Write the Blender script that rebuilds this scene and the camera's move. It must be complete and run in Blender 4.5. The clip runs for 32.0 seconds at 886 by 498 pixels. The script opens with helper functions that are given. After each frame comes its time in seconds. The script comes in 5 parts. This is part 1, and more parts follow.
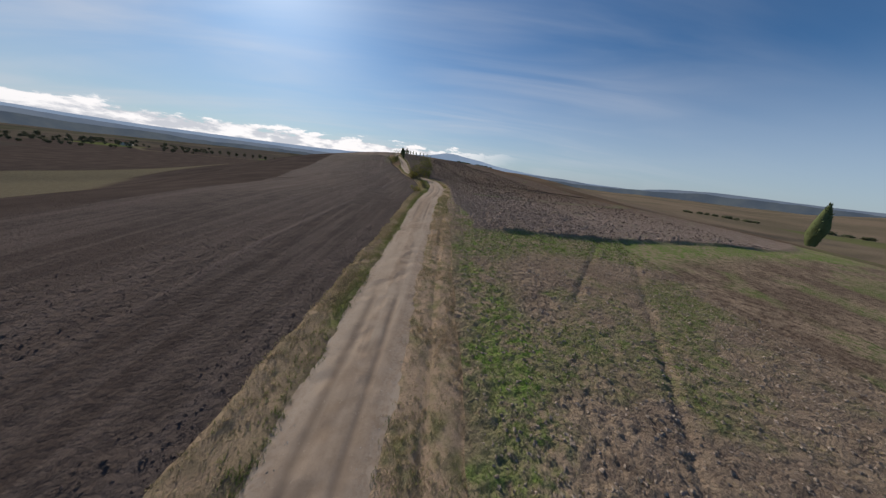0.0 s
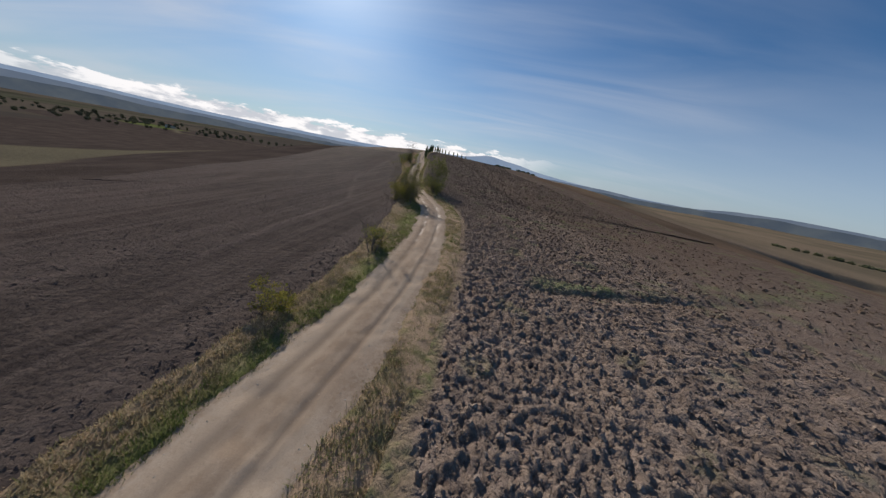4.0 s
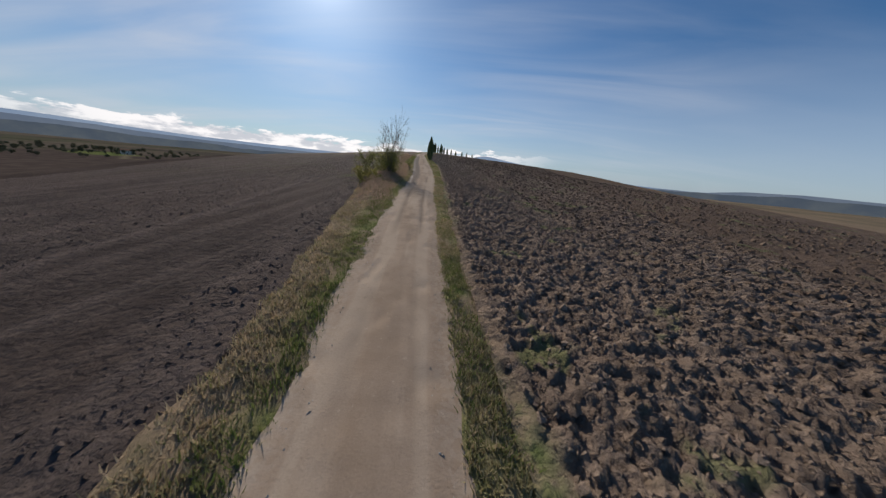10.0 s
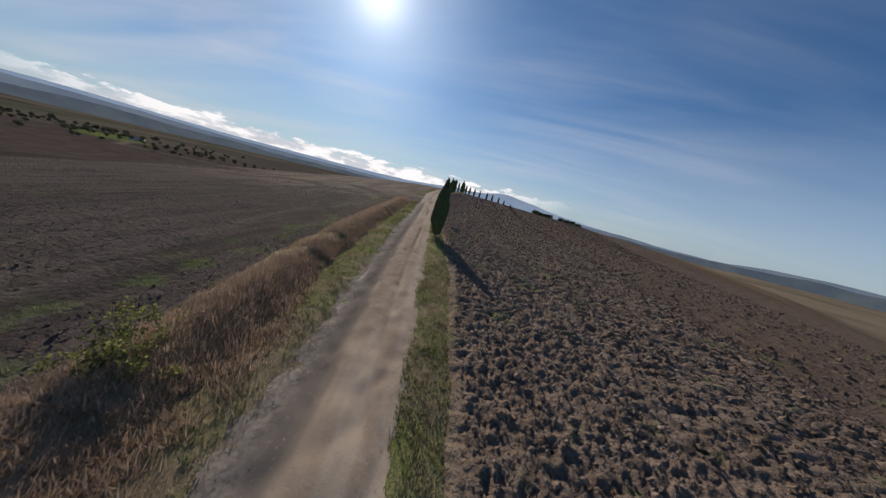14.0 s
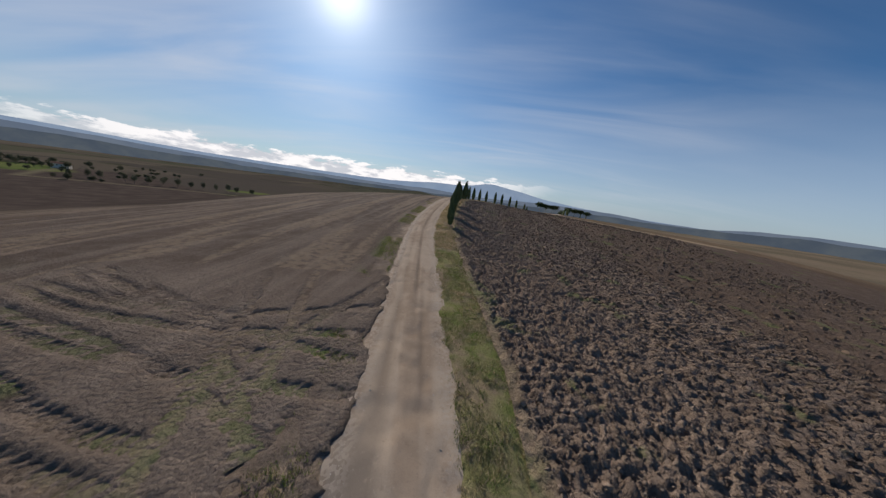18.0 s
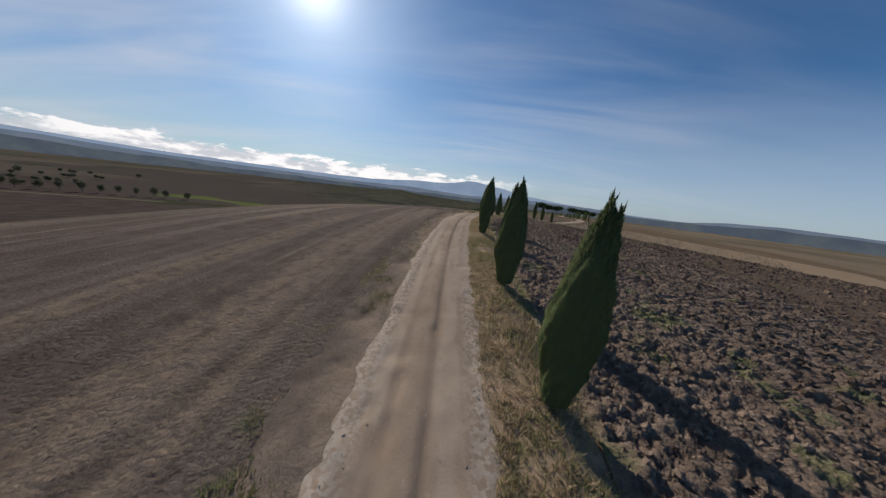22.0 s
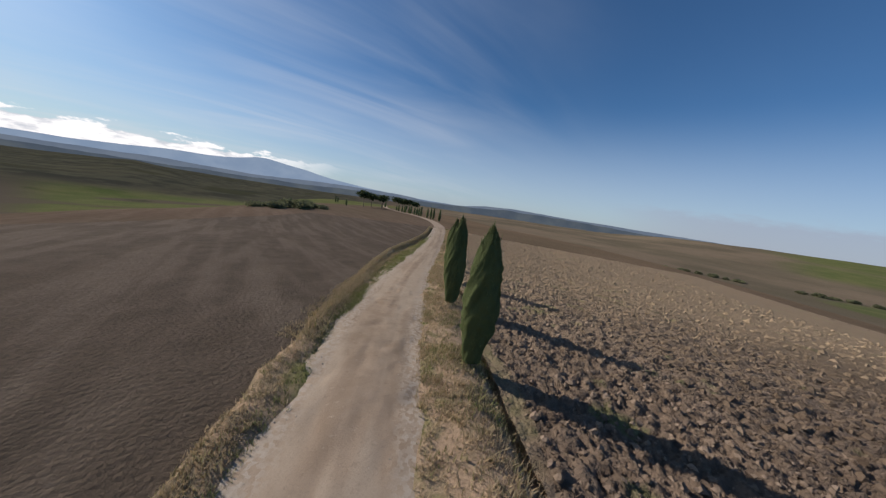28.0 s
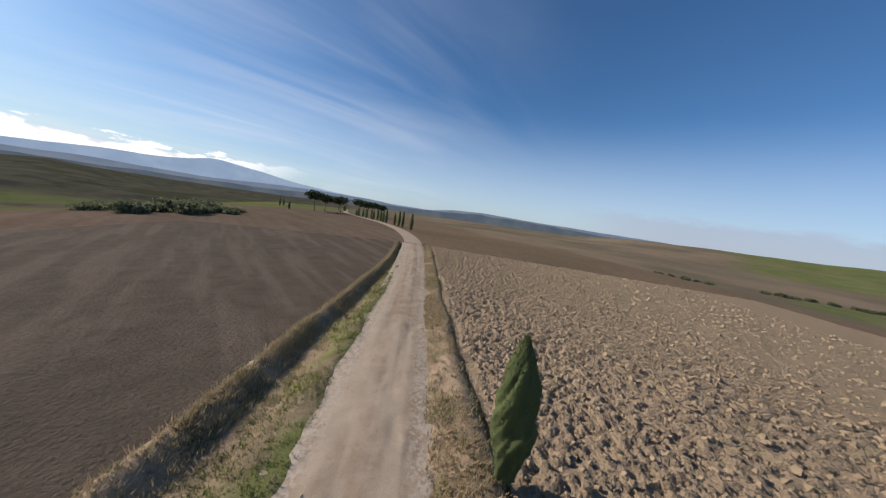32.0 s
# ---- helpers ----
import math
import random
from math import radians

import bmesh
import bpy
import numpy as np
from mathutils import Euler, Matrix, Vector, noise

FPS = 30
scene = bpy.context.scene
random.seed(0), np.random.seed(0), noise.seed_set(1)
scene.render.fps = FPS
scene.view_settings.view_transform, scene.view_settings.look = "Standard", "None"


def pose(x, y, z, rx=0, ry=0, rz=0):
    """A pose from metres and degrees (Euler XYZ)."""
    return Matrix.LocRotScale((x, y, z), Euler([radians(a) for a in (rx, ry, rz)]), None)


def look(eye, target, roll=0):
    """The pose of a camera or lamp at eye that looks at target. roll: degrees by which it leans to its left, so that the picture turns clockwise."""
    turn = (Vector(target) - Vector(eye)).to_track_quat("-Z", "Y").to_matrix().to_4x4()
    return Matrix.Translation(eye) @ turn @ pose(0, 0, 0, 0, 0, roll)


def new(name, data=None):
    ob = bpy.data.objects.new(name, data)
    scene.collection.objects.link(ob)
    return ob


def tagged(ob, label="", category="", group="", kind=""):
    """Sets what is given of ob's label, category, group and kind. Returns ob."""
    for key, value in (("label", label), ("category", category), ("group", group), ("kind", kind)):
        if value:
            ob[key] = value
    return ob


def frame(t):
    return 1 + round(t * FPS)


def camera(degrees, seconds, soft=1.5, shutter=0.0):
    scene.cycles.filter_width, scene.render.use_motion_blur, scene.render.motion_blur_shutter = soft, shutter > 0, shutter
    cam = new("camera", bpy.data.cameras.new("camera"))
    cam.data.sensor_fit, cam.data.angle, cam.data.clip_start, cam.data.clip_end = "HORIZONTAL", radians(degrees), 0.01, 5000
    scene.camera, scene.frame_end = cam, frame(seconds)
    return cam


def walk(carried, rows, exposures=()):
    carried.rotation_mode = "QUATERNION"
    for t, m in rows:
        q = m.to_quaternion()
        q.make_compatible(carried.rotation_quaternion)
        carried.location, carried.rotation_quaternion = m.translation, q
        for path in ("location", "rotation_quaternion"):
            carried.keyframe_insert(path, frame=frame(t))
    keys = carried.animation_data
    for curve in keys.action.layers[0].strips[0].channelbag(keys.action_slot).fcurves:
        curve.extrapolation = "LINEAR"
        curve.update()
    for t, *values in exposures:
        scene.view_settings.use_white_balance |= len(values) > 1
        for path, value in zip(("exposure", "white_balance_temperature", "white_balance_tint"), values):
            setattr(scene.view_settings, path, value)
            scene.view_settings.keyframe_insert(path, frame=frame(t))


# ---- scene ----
cam = camera(114.8, 32.0, soft=1.35, shutter=0.06)
PATH = [
    (0, (0.00, -0.00, 9.94), (0.31, 9.57, 7.07), 7.03),
    (0.5, (0.43, 9.17, 10.20), (0.70, 18.74, 7.31), 6.75),
    (1, (1.11, 17.94, 10.28), (1.24, 27.51, 7.37), 6.40),
    (1.5, (1.40, 26.57, 10.35), (1.42, 36.13, 7.41), 6.01),
    (2, (1.82, 33.90, 10.55), (1.73, 43.45, 7.57), 5.88),
    (2.5, (2.20, 40.30, 10.66), (1.96, 49.84, 7.67), 6.19),
    (4.5, (2.79, 60.09, 11.66), (1.87, 69.57, 8.63), 12.69),
    (5, (2.20, 67.29, 11.79), (1.15, 76.74, 8.70), 14.50),
    (5.5, (1.13, 75.72, 11.35), (-0.01, 85.16, 8.25), 16.17),
    (6, (-0.63, 84.10, 10.90), (-1.88, 93.53, 7.81), 16.44),
    (6.5, (-2.65, 92.20, 10.59), (-3.95, 101.62, 7.48), 16.32),
    (7, (-5.31, 100.08, 10.08), (-6.57, 109.49, 6.95), 15.25),
    (7.5, (-8.05, 108.35, 9.65), (-9.18, 117.75, 6.41), 12.45),
    (8, (-10.71, 116.68, 9.26), (-11.76, 126.15, 6.20), 7.88),
    (8.5, (-13.36, 123.54, 8.72), (-14.27, 133.02, 5.65), 3.87),
    (9, (-15.14, 129.62, 8.85), (-15.97, 139.11, 5.80), 2.55),
    (9.5, (-15.82, 135.18, 9.11), (-16.61, 144.68, 6.09), 3.92),
    (10, (-16.38, 140.31, 9.53), (-17.27, 149.84, 6.65), 5.89),
    (10.5, (-16.81, 145.33, 10.09), (-17.81, 154.90, 7.39), 7.90),
    (11, (-17.06, 150.99, 10.75), (-18.12, 160.63, 8.30), 9.53),
    (11.5, (-17.83, 158.05, 11.42), (-19.02, 167.73, 9.19), 11.87),
    (12, (-18.92, 165.74, 12.16), (-20.15, 175.45, 10.09), 12.26),
    (12.5, (-20.13, 173.41, 12.86), (-21.45, 183.12, 10.87), 12.38),
    (13, (-21.55, 181.01, 13.64), (-22.97, 190.70, 11.64), 13.72),
    (13.5, (-23.35, 188.07, 14.48), (-24.70, 197.78, 12.48), 14.42),
    (15.5, (-31.28, 214.37, 16.60), (-32.52, 224.09, 14.59), 10.63),
    (16, (-33.07, 221.92, 16.88), (-34.29, 231.64, 14.86), 8.59),
    (16.5, (-34.54, 229.75, 17.39), (-35.84, 239.46, 15.40), 6.01),
    (17, (-36.44, 237.43, 17.94), (-37.60, 247.15, 15.93), 5.59),
    (17.5, (-38.00, 245.08, 18.50), (-39.08, 254.80, 16.44), 7.15),
    (18, (-39.22, 252.74, 18.96), (-40.25, 262.46, 16.87), 8.24),
    (18.5, (-40.06, 259.89, 19.38), (-41.19, 269.61, 17.29), 8.55),
    (19, (-40.75, 267.78, 19.54), (-41.94, 277.48, 17.45), 10.19),
    (19.5, (-42.01, 275.53, 19.50), (-43.17, 285.23, 17.35), 12.10),
    (20, (-43.13, 283.14, 19.61), (-44.32, 292.84, 17.47), 12.19),
    (20.5, (-44.19, 290.13, 19.82), (-45.39, 299.83, 17.72), 10.98),
    (21, (-45.55, 297.55, 20.07), (-46.60, 307.27, 18.00), 9.38),
    (21.5, (-47.14, 304.67, 20.11), (-47.96, 314.41, 18.02), 8.28),
    (22, (-48.54, 312.07, 20.21), (-48.98, 321.84, 18.12), 7.31),
    (22.5, (-49.35, 318.96, 20.54), (-49.64, 328.75, 18.48), 6.77),
    (23, (-49.52, 325.85, 20.42), (-49.62, 335.63, 18.34), 5.25),
    (23.5, (-49.20, 331.54, 20.35), (-49.06, 341.31, 18.25), 5.45),
    (24, (-49.00, 337.37, 20.51), (-48.78, 347.14, 18.39), 6.49),
    (24.5, (-48.65, 343.08, 20.79), (-48.33, 352.84, 18.65), 7.42),
    (25, (-48.38, 348.13, 20.93), (-47.80, 357.89, 18.82), 8.56),
    (25.5, (-47.79, 353.42, 20.95), (-46.81, 363.15, 18.85), 9.49),
    (27.5, (-41.52, 382.58, 21.01), (-36.75, 391.20, 19.28), 10.31),
    (28, (-40.01, 387.87, 21.10), (-34.36, 395.94, 19.42), 9.42),
    (28.5, (-38.10, 392.27, 21.05), (-31.78, 399.83, 19.30), 7.86),
    (29, (-36.60, 396.78, 20.89), (-29.82, 403.98, 19.40), 9.23),
    (29.5, (-34.62, 400.57, 20.29), (-27.63, 407.59, 18.92), 9.56),
    (30, (-32.57, 404.00, 20.01), (-25.49, 410.95, 18.72), 9.79),
    (30.5, (-30.76, 407.17, 19.37), (-23.66, 414.13, 18.30), 10.93),
    (31, (-27.70, 410.90, 19.46), (-20.73, 417.98, 18.30), 10.40),
    (31.5, (-24.27, 414.88, 19.56), (-17.52, 422.15, 18.30), 9.82),
    (32, (-20.65, 418.98, 19.69), (-14.17, 426.47, 18.32), 9.23),
]
walk(cam, [(t, look(eye, target, roll)) for t, eye, target, roll in PATH],
     [(t, stops, 6500, 15) for t, stops in ((0, 0.0), (25.5, 0.0), (28.0, 0.12), (29.5, 0.32), (32, 0.4))])

# ---------------------------------------------------------------- sky, sun
SUN_AZ, SUN_EL = -28.6, 26.3          # degrees, clockwise from +y, and above the horizon
sun_dir = Vector((math.sin(radians(SUN_AZ)) * math.cos(radians(SUN_EL)),
                  math.cos(radians(SUN_AZ)) * math.cos(radians(SUN_EL)), math.sin(radians(SUN_EL))))

world = bpy.data.worlds.new("sky")
scene.world = world
world.use_nodes = True
wt = world.node_tree
wt.nodes.clear()


def wn(kind):
    return wt.nodes.new(kind)


def wmath(op, a, b=None, clamp=False):
    node = wn("ShaderNodeMath")
    node.operation, node.use_clamp = op, clamp
    for k, v in enumerate((a, b)):
        if v is None:
            continue
        if isinstance(v, (int, float)):
            node.inputs[k].default_value = v
        else:
            wt.links.new(v, node.inputs[k])
    return node.outputs[0]


def wmix(fac, a, b, blend="MIX"):
    node = wn("ShaderNodeMix")
    node.data_type, node.blend_type = "RGBA", blend
    for sock, v in ((node.inputs[0], fac), (node.inputs[6], a), (node.inputs[7], b)):
        if isinstance(v, (int, float)):
            sock.default_value = v
        elif isinstance(v, tuple):
            sock.default_value = v
        else:
            wt.links.new(v, sock)
    return node.outputs[2]


def wramp(value, lo, hi):
    node = wn("ShaderNodeMapRange")
    node.interpolation_type = "SMOOTHSTEP"
    wt.links.new(value, node.inputs[0])
    node.inputs[1].default_value, node.inputs[2].default_value = lo, hi
    return node.outputs[0]


sky = wn("ShaderNodeTexSky")
sky.sky_type, sky.sun_disc = "NISHITA", False
sky.sun_elevation, sky.sun_rotation = radians(SUN_EL), radians(SUN_AZ)
sky.air_density, sky.dust_density, sky.ozone_density, sky.altitude = 1.0, 0.25, 3.0, 400
coord = wn("ShaderNodeTexCoord")
sep = wn("ShaderNodeSeparateXYZ")
wt.links.new(coord.outputs["Generated"], sep.inputs[0])
up = sep.outputs[2]
height = wmath("MAXIMUM", up, 0.02)
# high thin cloud: the direction laid on a flat layer
flat = wn("ShaderNodeCombineXYZ")
wt.links.new(wmath("DIVIDE", sep.outputs[0], wmath("ADD", height, 0.12)), flat.inputs[0])
wt.links.new(wmath("DIVIDE", sep.outputs[1], wmath("ADD", height, 0.12)), flat.inputs[1])
turn = wn("ShaderNodeMapping")
turn.inputs["Rotation"].default_value = (0, 0, radians(38))
turn.inputs["Scale"].default_value = (0.35, 1.25, 1.0)
wt.links.new(flat.outputs[0], turn.inputs[0])
streak = wn("ShaderNodeTexNoise")
streak.inputs["Scale"].default_value, streak.inputs["Detail"].default_value = 1.1, 9.0
streak.inputs["Roughness"].default_value, streak.inputs["Distortion"].default_value = 0.50, 0.7
wt.links.new(turn.outputs[0], streak.inputs["Vector"])
broad = wn("ShaderNodeTexNoise")
broad.inputs["Scale"].default_value, broad.inputs["Detail"].default_value = 0.45, 3.0
wt.links.new(flat.outputs[0], broad.inputs["Vector"])
to_sun = wn("ShaderNodeVectorMath")
to_sun.operation = "DOT_PRODUCT"
wt.links.new(coord.outputs["Generated"], to_sun.inputs[0])
to_sun.inputs[1].default_value = sun_dir
facing = to_sun.outputs["Value"]
side = wramp(facing, 0.12, 0.95)      # the cloud thins away from the sun's side
cirrus = wmath("MULTIPLY", wramp(streak.outputs[0], 0.26, 0.92), wramp(broad.outputs[0], 0.24, 0.62))
cirrus = wmath("MULTIPLY", cirrus, wmath("ADD", wmath("MULTIPLY", side, 0.86), 0.03), clamp=True)
veil = wmath("MULTIPLY", wramp(wmath("MULTIPLY", up, -1.0), -0.34, -0.02), 0.58)   # pale haze low down
glow = wmath("POWER", wmath("MAXIMUM", facing, 0.0), 45.0)
glow2 = wmath("POWER", wmath("MAXIMUM", facing, 0.0), 420.0)
glow3 = wmath("POWER", wmath("MAXIMUM", facing, 0.0), 9.0)
# bank of low cumulus far off on the sun's side
bank_n = wn("ShaderNodeTexNoise")
bank_n.inputs["Scale"].default_value, bank_n.inputs["Detail"].default_value = 13.0, 9.0
bank_n.inputs["Roughness"].default_value = 0.6
bank_map = wn("ShaderNodeMapping")
bank_map.inputs["Scale"].default_value = (1.0, 1.0, 3.2)
wt.links.new(coord.outputs["Generated"], bank_map.inputs[0])
wt.links.new(bank_map.outputs[0], bank_n.inputs["Vector"])
bank_top = wmath("ADD", wmath("MULTIPLY", wmath("SUBTRACT", bank_n.outputs[0], 0.5), 0.10), 0.044)
bank = wramp(wmath("SUBTRACT", bank_top, up), 0.0, 0.010)
bank_side = wmath("MULTIPLY", wramp(facing, 0.66, 0.84), 1.0)
bank = wmath("MULTIPLY", bank, bank_side)
blue = wmix(1.0, sky.outputs[0], wmix(wramp(facing, -0.2, 0.6), (0.76, 1.22, 1.50, 1), (0.50, 0.88, 1.12, 1)), "MULTIPLY")
base = wmix(veil, blue, (7.2, 8.3, 9.7, 1))
lit = wmix(wmath("MULTIPLY", cirrus, 0.80), base, (9.6, 10.2, 10.8, 1))
lit = wmix(wmath("MULTIPLY", bank, 0.9), lit, wmix(wramp(bank_n.outputs[0], 0.40, 0.56), (9.4, 9.8, 10.4, 1), (16.5, 16.3, 15.8, 1)))
# flat grey cloud low in the east
to_east = wn("ShaderNodeVectorMath")
to_east.operation = "DOT_PRODUCT"
wt.links.new(coord.outputs["Generated"], to_east.inputs[0])
to_east.inputs[1].default_value = (0.995, -0.1, 0.0)
low_top = wmath("ADD", wmath("MULTIPLY", wmath("SUBTRACT", bank_n.outputs[0], 0.5), 0.07), 0.085)
low_bank = wmath("MULTIPLY", wramp(wmath("SUBTRACT", low_top, up), 0.0, 0.03), wramp(to_east.outputs["Value"], 0.82, 0.97))
lit = wmix(wmath("MULTIPLY", low_bank, 0.6), lit, (5.0, 5.5, 6.8, 1))
add = wmix(1.0, lit, wmix(glow, (0, 0, 0, 1), (4.2, 4.2, 4.1, 1)), "ADD")
add = wmix(1.0, add, wmix(glow2, (0, 0, 0, 1), (9, 8.8, 8.5, 1)), "ADD")
add = wmix(1.0, add, wmix(glow3, (0, 0, 0, 1), (0.6, 0.66, 0.72, 1)), "ADD")
bg = wn("ShaderNodeBackground")
wt.links.new(add, bg.inputs[0])
bg.inputs[1].default_value = 0.062
wo = wn("ShaderNodeOutputWorld")
wt.links.new(bg.outputs[0], wo.inputs[0])

sun = new("sun", bpy.data.lights.new("sun", "SUN"))
sun.data.energy, sun.data.angle, sun.data.color = 4.3, radians(0.6), (1.0, 0.915, 0.79)
sun.matrix_world = look((0, 0, 60), Vector((0, 0, 60)) - sun_dir * 10)


# ---------------------------------------------------------------- noise on arrays
rng = np.random.default_rng(7)


def hash2(ix, iy, k=0):
    h = (ix.astype(np.int64) * 374761393 + iy.astype(np.int64) * 668265263 + k * 974711) & 0x7FFFFFFF
    h = ((h ^ (h >> 13)) * 1274126177) & 0x7FFFFFFF
    return ((h ^ (h >> 16)) & 0xFFFFF) / float(0xFFFFF)


def vnoise(x, y, k=0):
    ix, iy = np.floor(x), np.floor(y)
    fx, fy = x - ix, y - iy
    fx, fy = fx * fx * (3 - 2 * fx), fy * fy * (3 - 2 * fy)
    a, b = hash2(ix, iy, k), hash2(ix + 1, iy, k)
    c, d = hash2(ix, iy + 1, k), hash2(ix + 1, iy + 1, k)
    return (a * (1 - fx) + b * fx) * (1 - fy) + (c * (1 - fx) + d * fx) * fy


def fbm(x, y, octaves=4, k=0):
    out, amp, tot = 0.0, 1.0, 0.0
    for o in range(octaves):
        out = out + amp * vnoise(x * 2 ** o + 17.3 * o, y * 2 ** o - 9.1 * o, k + o)
        tot += amp
        amp *= 0.5
    return out / tot


def lumps(x, y, size, k=0):
    """Rounded clods: height 0 to 1 over cells of the given size."""
    u, v = x / size, y / size
    iu, iv = np.floor(u), np.floor(v)
    out = np.zeros_like(u)
    for a in (-1, 0, 1):
        for b in (-1, 0, 1):
            cu, cv = iu + a, iv + b
            px, py = cu + hash2(cu, cv, k), cv + hash2(cu, cv, k + 1)
            rad = 0.35 + 0.45 * hash2(cu, cv, k + 2)
            q = 1 - ((u - px) ** 2 + (v - py) ** 2) / rad ** 2
            out = np.maximum(out, np.sqrt(np.clip(q, 0, 1)) * rad)
    return out


def smooth(a, lo, hi):
    q = np.clip((a - lo) / (hi - lo), 0, 1)
    return q * q * (3 - 2 * q)


# ---------------------------------------------------------------- the road's line and the lie of the land
ROAD_Y = np.array([-90, -30, 0, 32, 56, 72, 88, 100, 112, 124, 140, 164, 190, 216, 244, 272, 296, 320, 344, 360, 376, 392, 408, 424, 440, 455, 473, 490, 510, 535, 577, 625, 690.0])
ROAD_X = np.array([-1.5, -2.6, -2.9, -2.8, -2.3, -1.2, -1.9, -4.1, -8.6, -13.2, -16.9, -21.5, -25.8, -31.5, -37.1, -43.0, -47.3, -49.0, -49.2, -48.1, -44.7, -38.8, -29.3, -17.9, -6.2, 4.6, 16.5, 24.5, 31.5, 38, 46.5, 59, 84.0])
ROAD_Z = np.array([-2.0, -1.2, 0, 1.7, 2.9, 3.2, 3.5, 3.65, 3.8, 4.1, 4.55, 5.8, 7.6, 9.3, 10.6, 11.7, 12.9, 14.5, 15.7, 15.9, 15.6, 15.1, 14.0, 12.4, 11.4, 11.2, 11.3, 11.2, 10.7, 9.8, 8.0, 6.2, 4.5])


def cubic(t, xs, ys):
    m = np.gradient(ys, xs)
    i = np.clip(np.searchsorted(xs, t) - 1, 0, len(xs) - 2)
    h = xs[i + 1] - xs[i]
    q = (t - xs[i]) / h
    return ((2 * q ** 3 - 3 * q ** 2 + 1) * ys[i] + (q ** 3 - 2 * q ** 2 + q) * h * m[i]
            + (-2 * q ** 3 + 3 * q ** 2) * ys[i + 1] + (q ** 3 - q ** 2) * h * m[i + 1])


def road_at(y):
    """x, z and the slope dx/dy of the road's middle at y."""
    x = cubic(y, ROAD_Y, ROAD_X)
    slope = (cubic(y + 0.5, ROAD_Y, ROAD_X) - cubic(y - 0.5, ROAD_Y, ROAD_X))
    return x, cubic(y, ROAD_Y, ROAD_Z), slope


LEFT_D = np.array([0, 3, 20, 45, 70, 110, 160, 260, 400, 1500.0])
LEFT_Z = np.array([0, -0.12, -1.1, -3.2, -6.6, -17.0, -26, -34, -38, -38.0])
RIGHT_D = np.array([0, 3, 20, 60, 110, 160, 220, 320, 500, 1500.0])
RIGHT_Z = np.array([0, -0.1, -0.6, -1.9, -4.2, -10.5, -21, -33, -36, -36.0])


SPAN_Y = np.array([-90, 60, 120, 200, 230, 262, 290, 332, 356, 400, 440, 700.0])
SPAN_LEFT = np.array([1.0, 1.0, 1.15, 1.15, 0.95, 1.02, 1.18, 1.48, 1.65, 1.25, 0.55, 0.55])      # how fast the left slope falls, by stretch
SPAN_RIGHT = np.array([1.0, 1.0, 0.95, 0.95, 1.08, 1.12, 1.12, 1.2, 1.2, 1.05, 0.85, 0.85])


def cross(d, y):
    q = np.clip(-d, 0, 1499)
    a, b = cubic(np.minimum(q, 20), LEFT_D, LEFT_Z), cubic(np.clip(q, 20, 75), LEFT_D, LEFT_Z)
    c = cubic(np.maximum(q, 75), LEFT_D, LEFT_Z)
    k, k0 = cubic(np.array([20.0, 75.0]), LEFT_D, LEFT_Z)
    left = a * (1 - 0.42 * smooth(y, 365, 430)) + (b - k) * np.interp(y, SPAN_Y, SPAN_LEFT) + (c - k0) * (1 + 0.3 * smooth(y, 380, 440))
    right = cubic(np.clip(d, 0, 1499), RIGHT_D, RIGHT_Z) * np.interp(y, SPAN_Y, SPAN_RIGHT)
    return np.where(d < 0, left, right)


def at_road(y, d):
    """Place on the open ground at d metres to the right of the road's middle."""
    x, z, m = road_at(y)
    n = np.sqrt(1 + m * m)
    return x + d / n, y - d * m / n, z + cross(d, y)


_py = np.arange(-90, 690, 2.0)
_px, _pz, _pm = road_at(_py)


def off_road(x, y):
    """Nearest point of the road: its y, and the signed distance to the right."""
    yy, dd = np.empty_like(x), np.empty_like(x)
    for a in range(0, len(x), 4000):
        dx, dy = x[a:a + 4000, None] - _px, y[a:a + 4000, None] - _py
        k = np.argmin(dx * dx + dy * dy, axis=1)
        r = np.arange(len(k))
        yy[a:a + 4000] = _py[k]
        s = np.sign(dx[r, k] - dy[r, k] * _pm[k])
        dd[a:a + 4000] = np.where(s < 0, -1, 1) * np.hypot(dx[r, k], dy[r, k])
    return yy, dd


HILL_AZ = np.array([-180, -100, -65, -45, -20, -13, -8, -3, 6, 16, 30, 40, 50, 60, 70, 80, 90, 101, 130, 180.0])    # hills round the valley: bearing
HILL_EL = np.array([-1.6, -1.8, -1.9, -2.2, -2.2, -1.5, -2.1, -2.5, -2.5, -2.3, -2.0, -1.8, -1.6, -1.1, 0.1, 0.7, 1.0, 1.5, 0.6, -0.5])     # and height in degrees


def land(x, y):
    """Height of the open land."""
    yy, d = off_road(x, y)
    z = cubic(yy, ROAD_Y, ROAD_Z) + cross(d, yy)
    far = smooth(np.abs(d), 260, 520)
    r = np.hypot(x + 30, y - 250)
    vale = -27 + 5 * smooth(d, -60, 60) + 12 * (fbm(x / 420, y / 420, 4, 3) - 0.5) + 3.5 * (fbm(x / 120, y / 120, 3, 33) - 0.5)
    az = np.degrees(np.arctan2(x + 30, y - 300))
    top = 17 + 1700 * np.tan(np.radians(np.interp(az, HILL_AZ, HILL_EL) + 0.7 * (fbm(az / 9, r / 900, 4, 8) - 0.5)))
    vale = vale + (top - vale) * smooth(r, 600, 1750) - 60 * smooth(r, 1900, 3600)
    return z * (1 - far) + vale * far, yy, d


def ground_z(x, y):
    z, _, _ = land(np.array([float(x)]), np.array([float(y)]))
    return float(z[0])


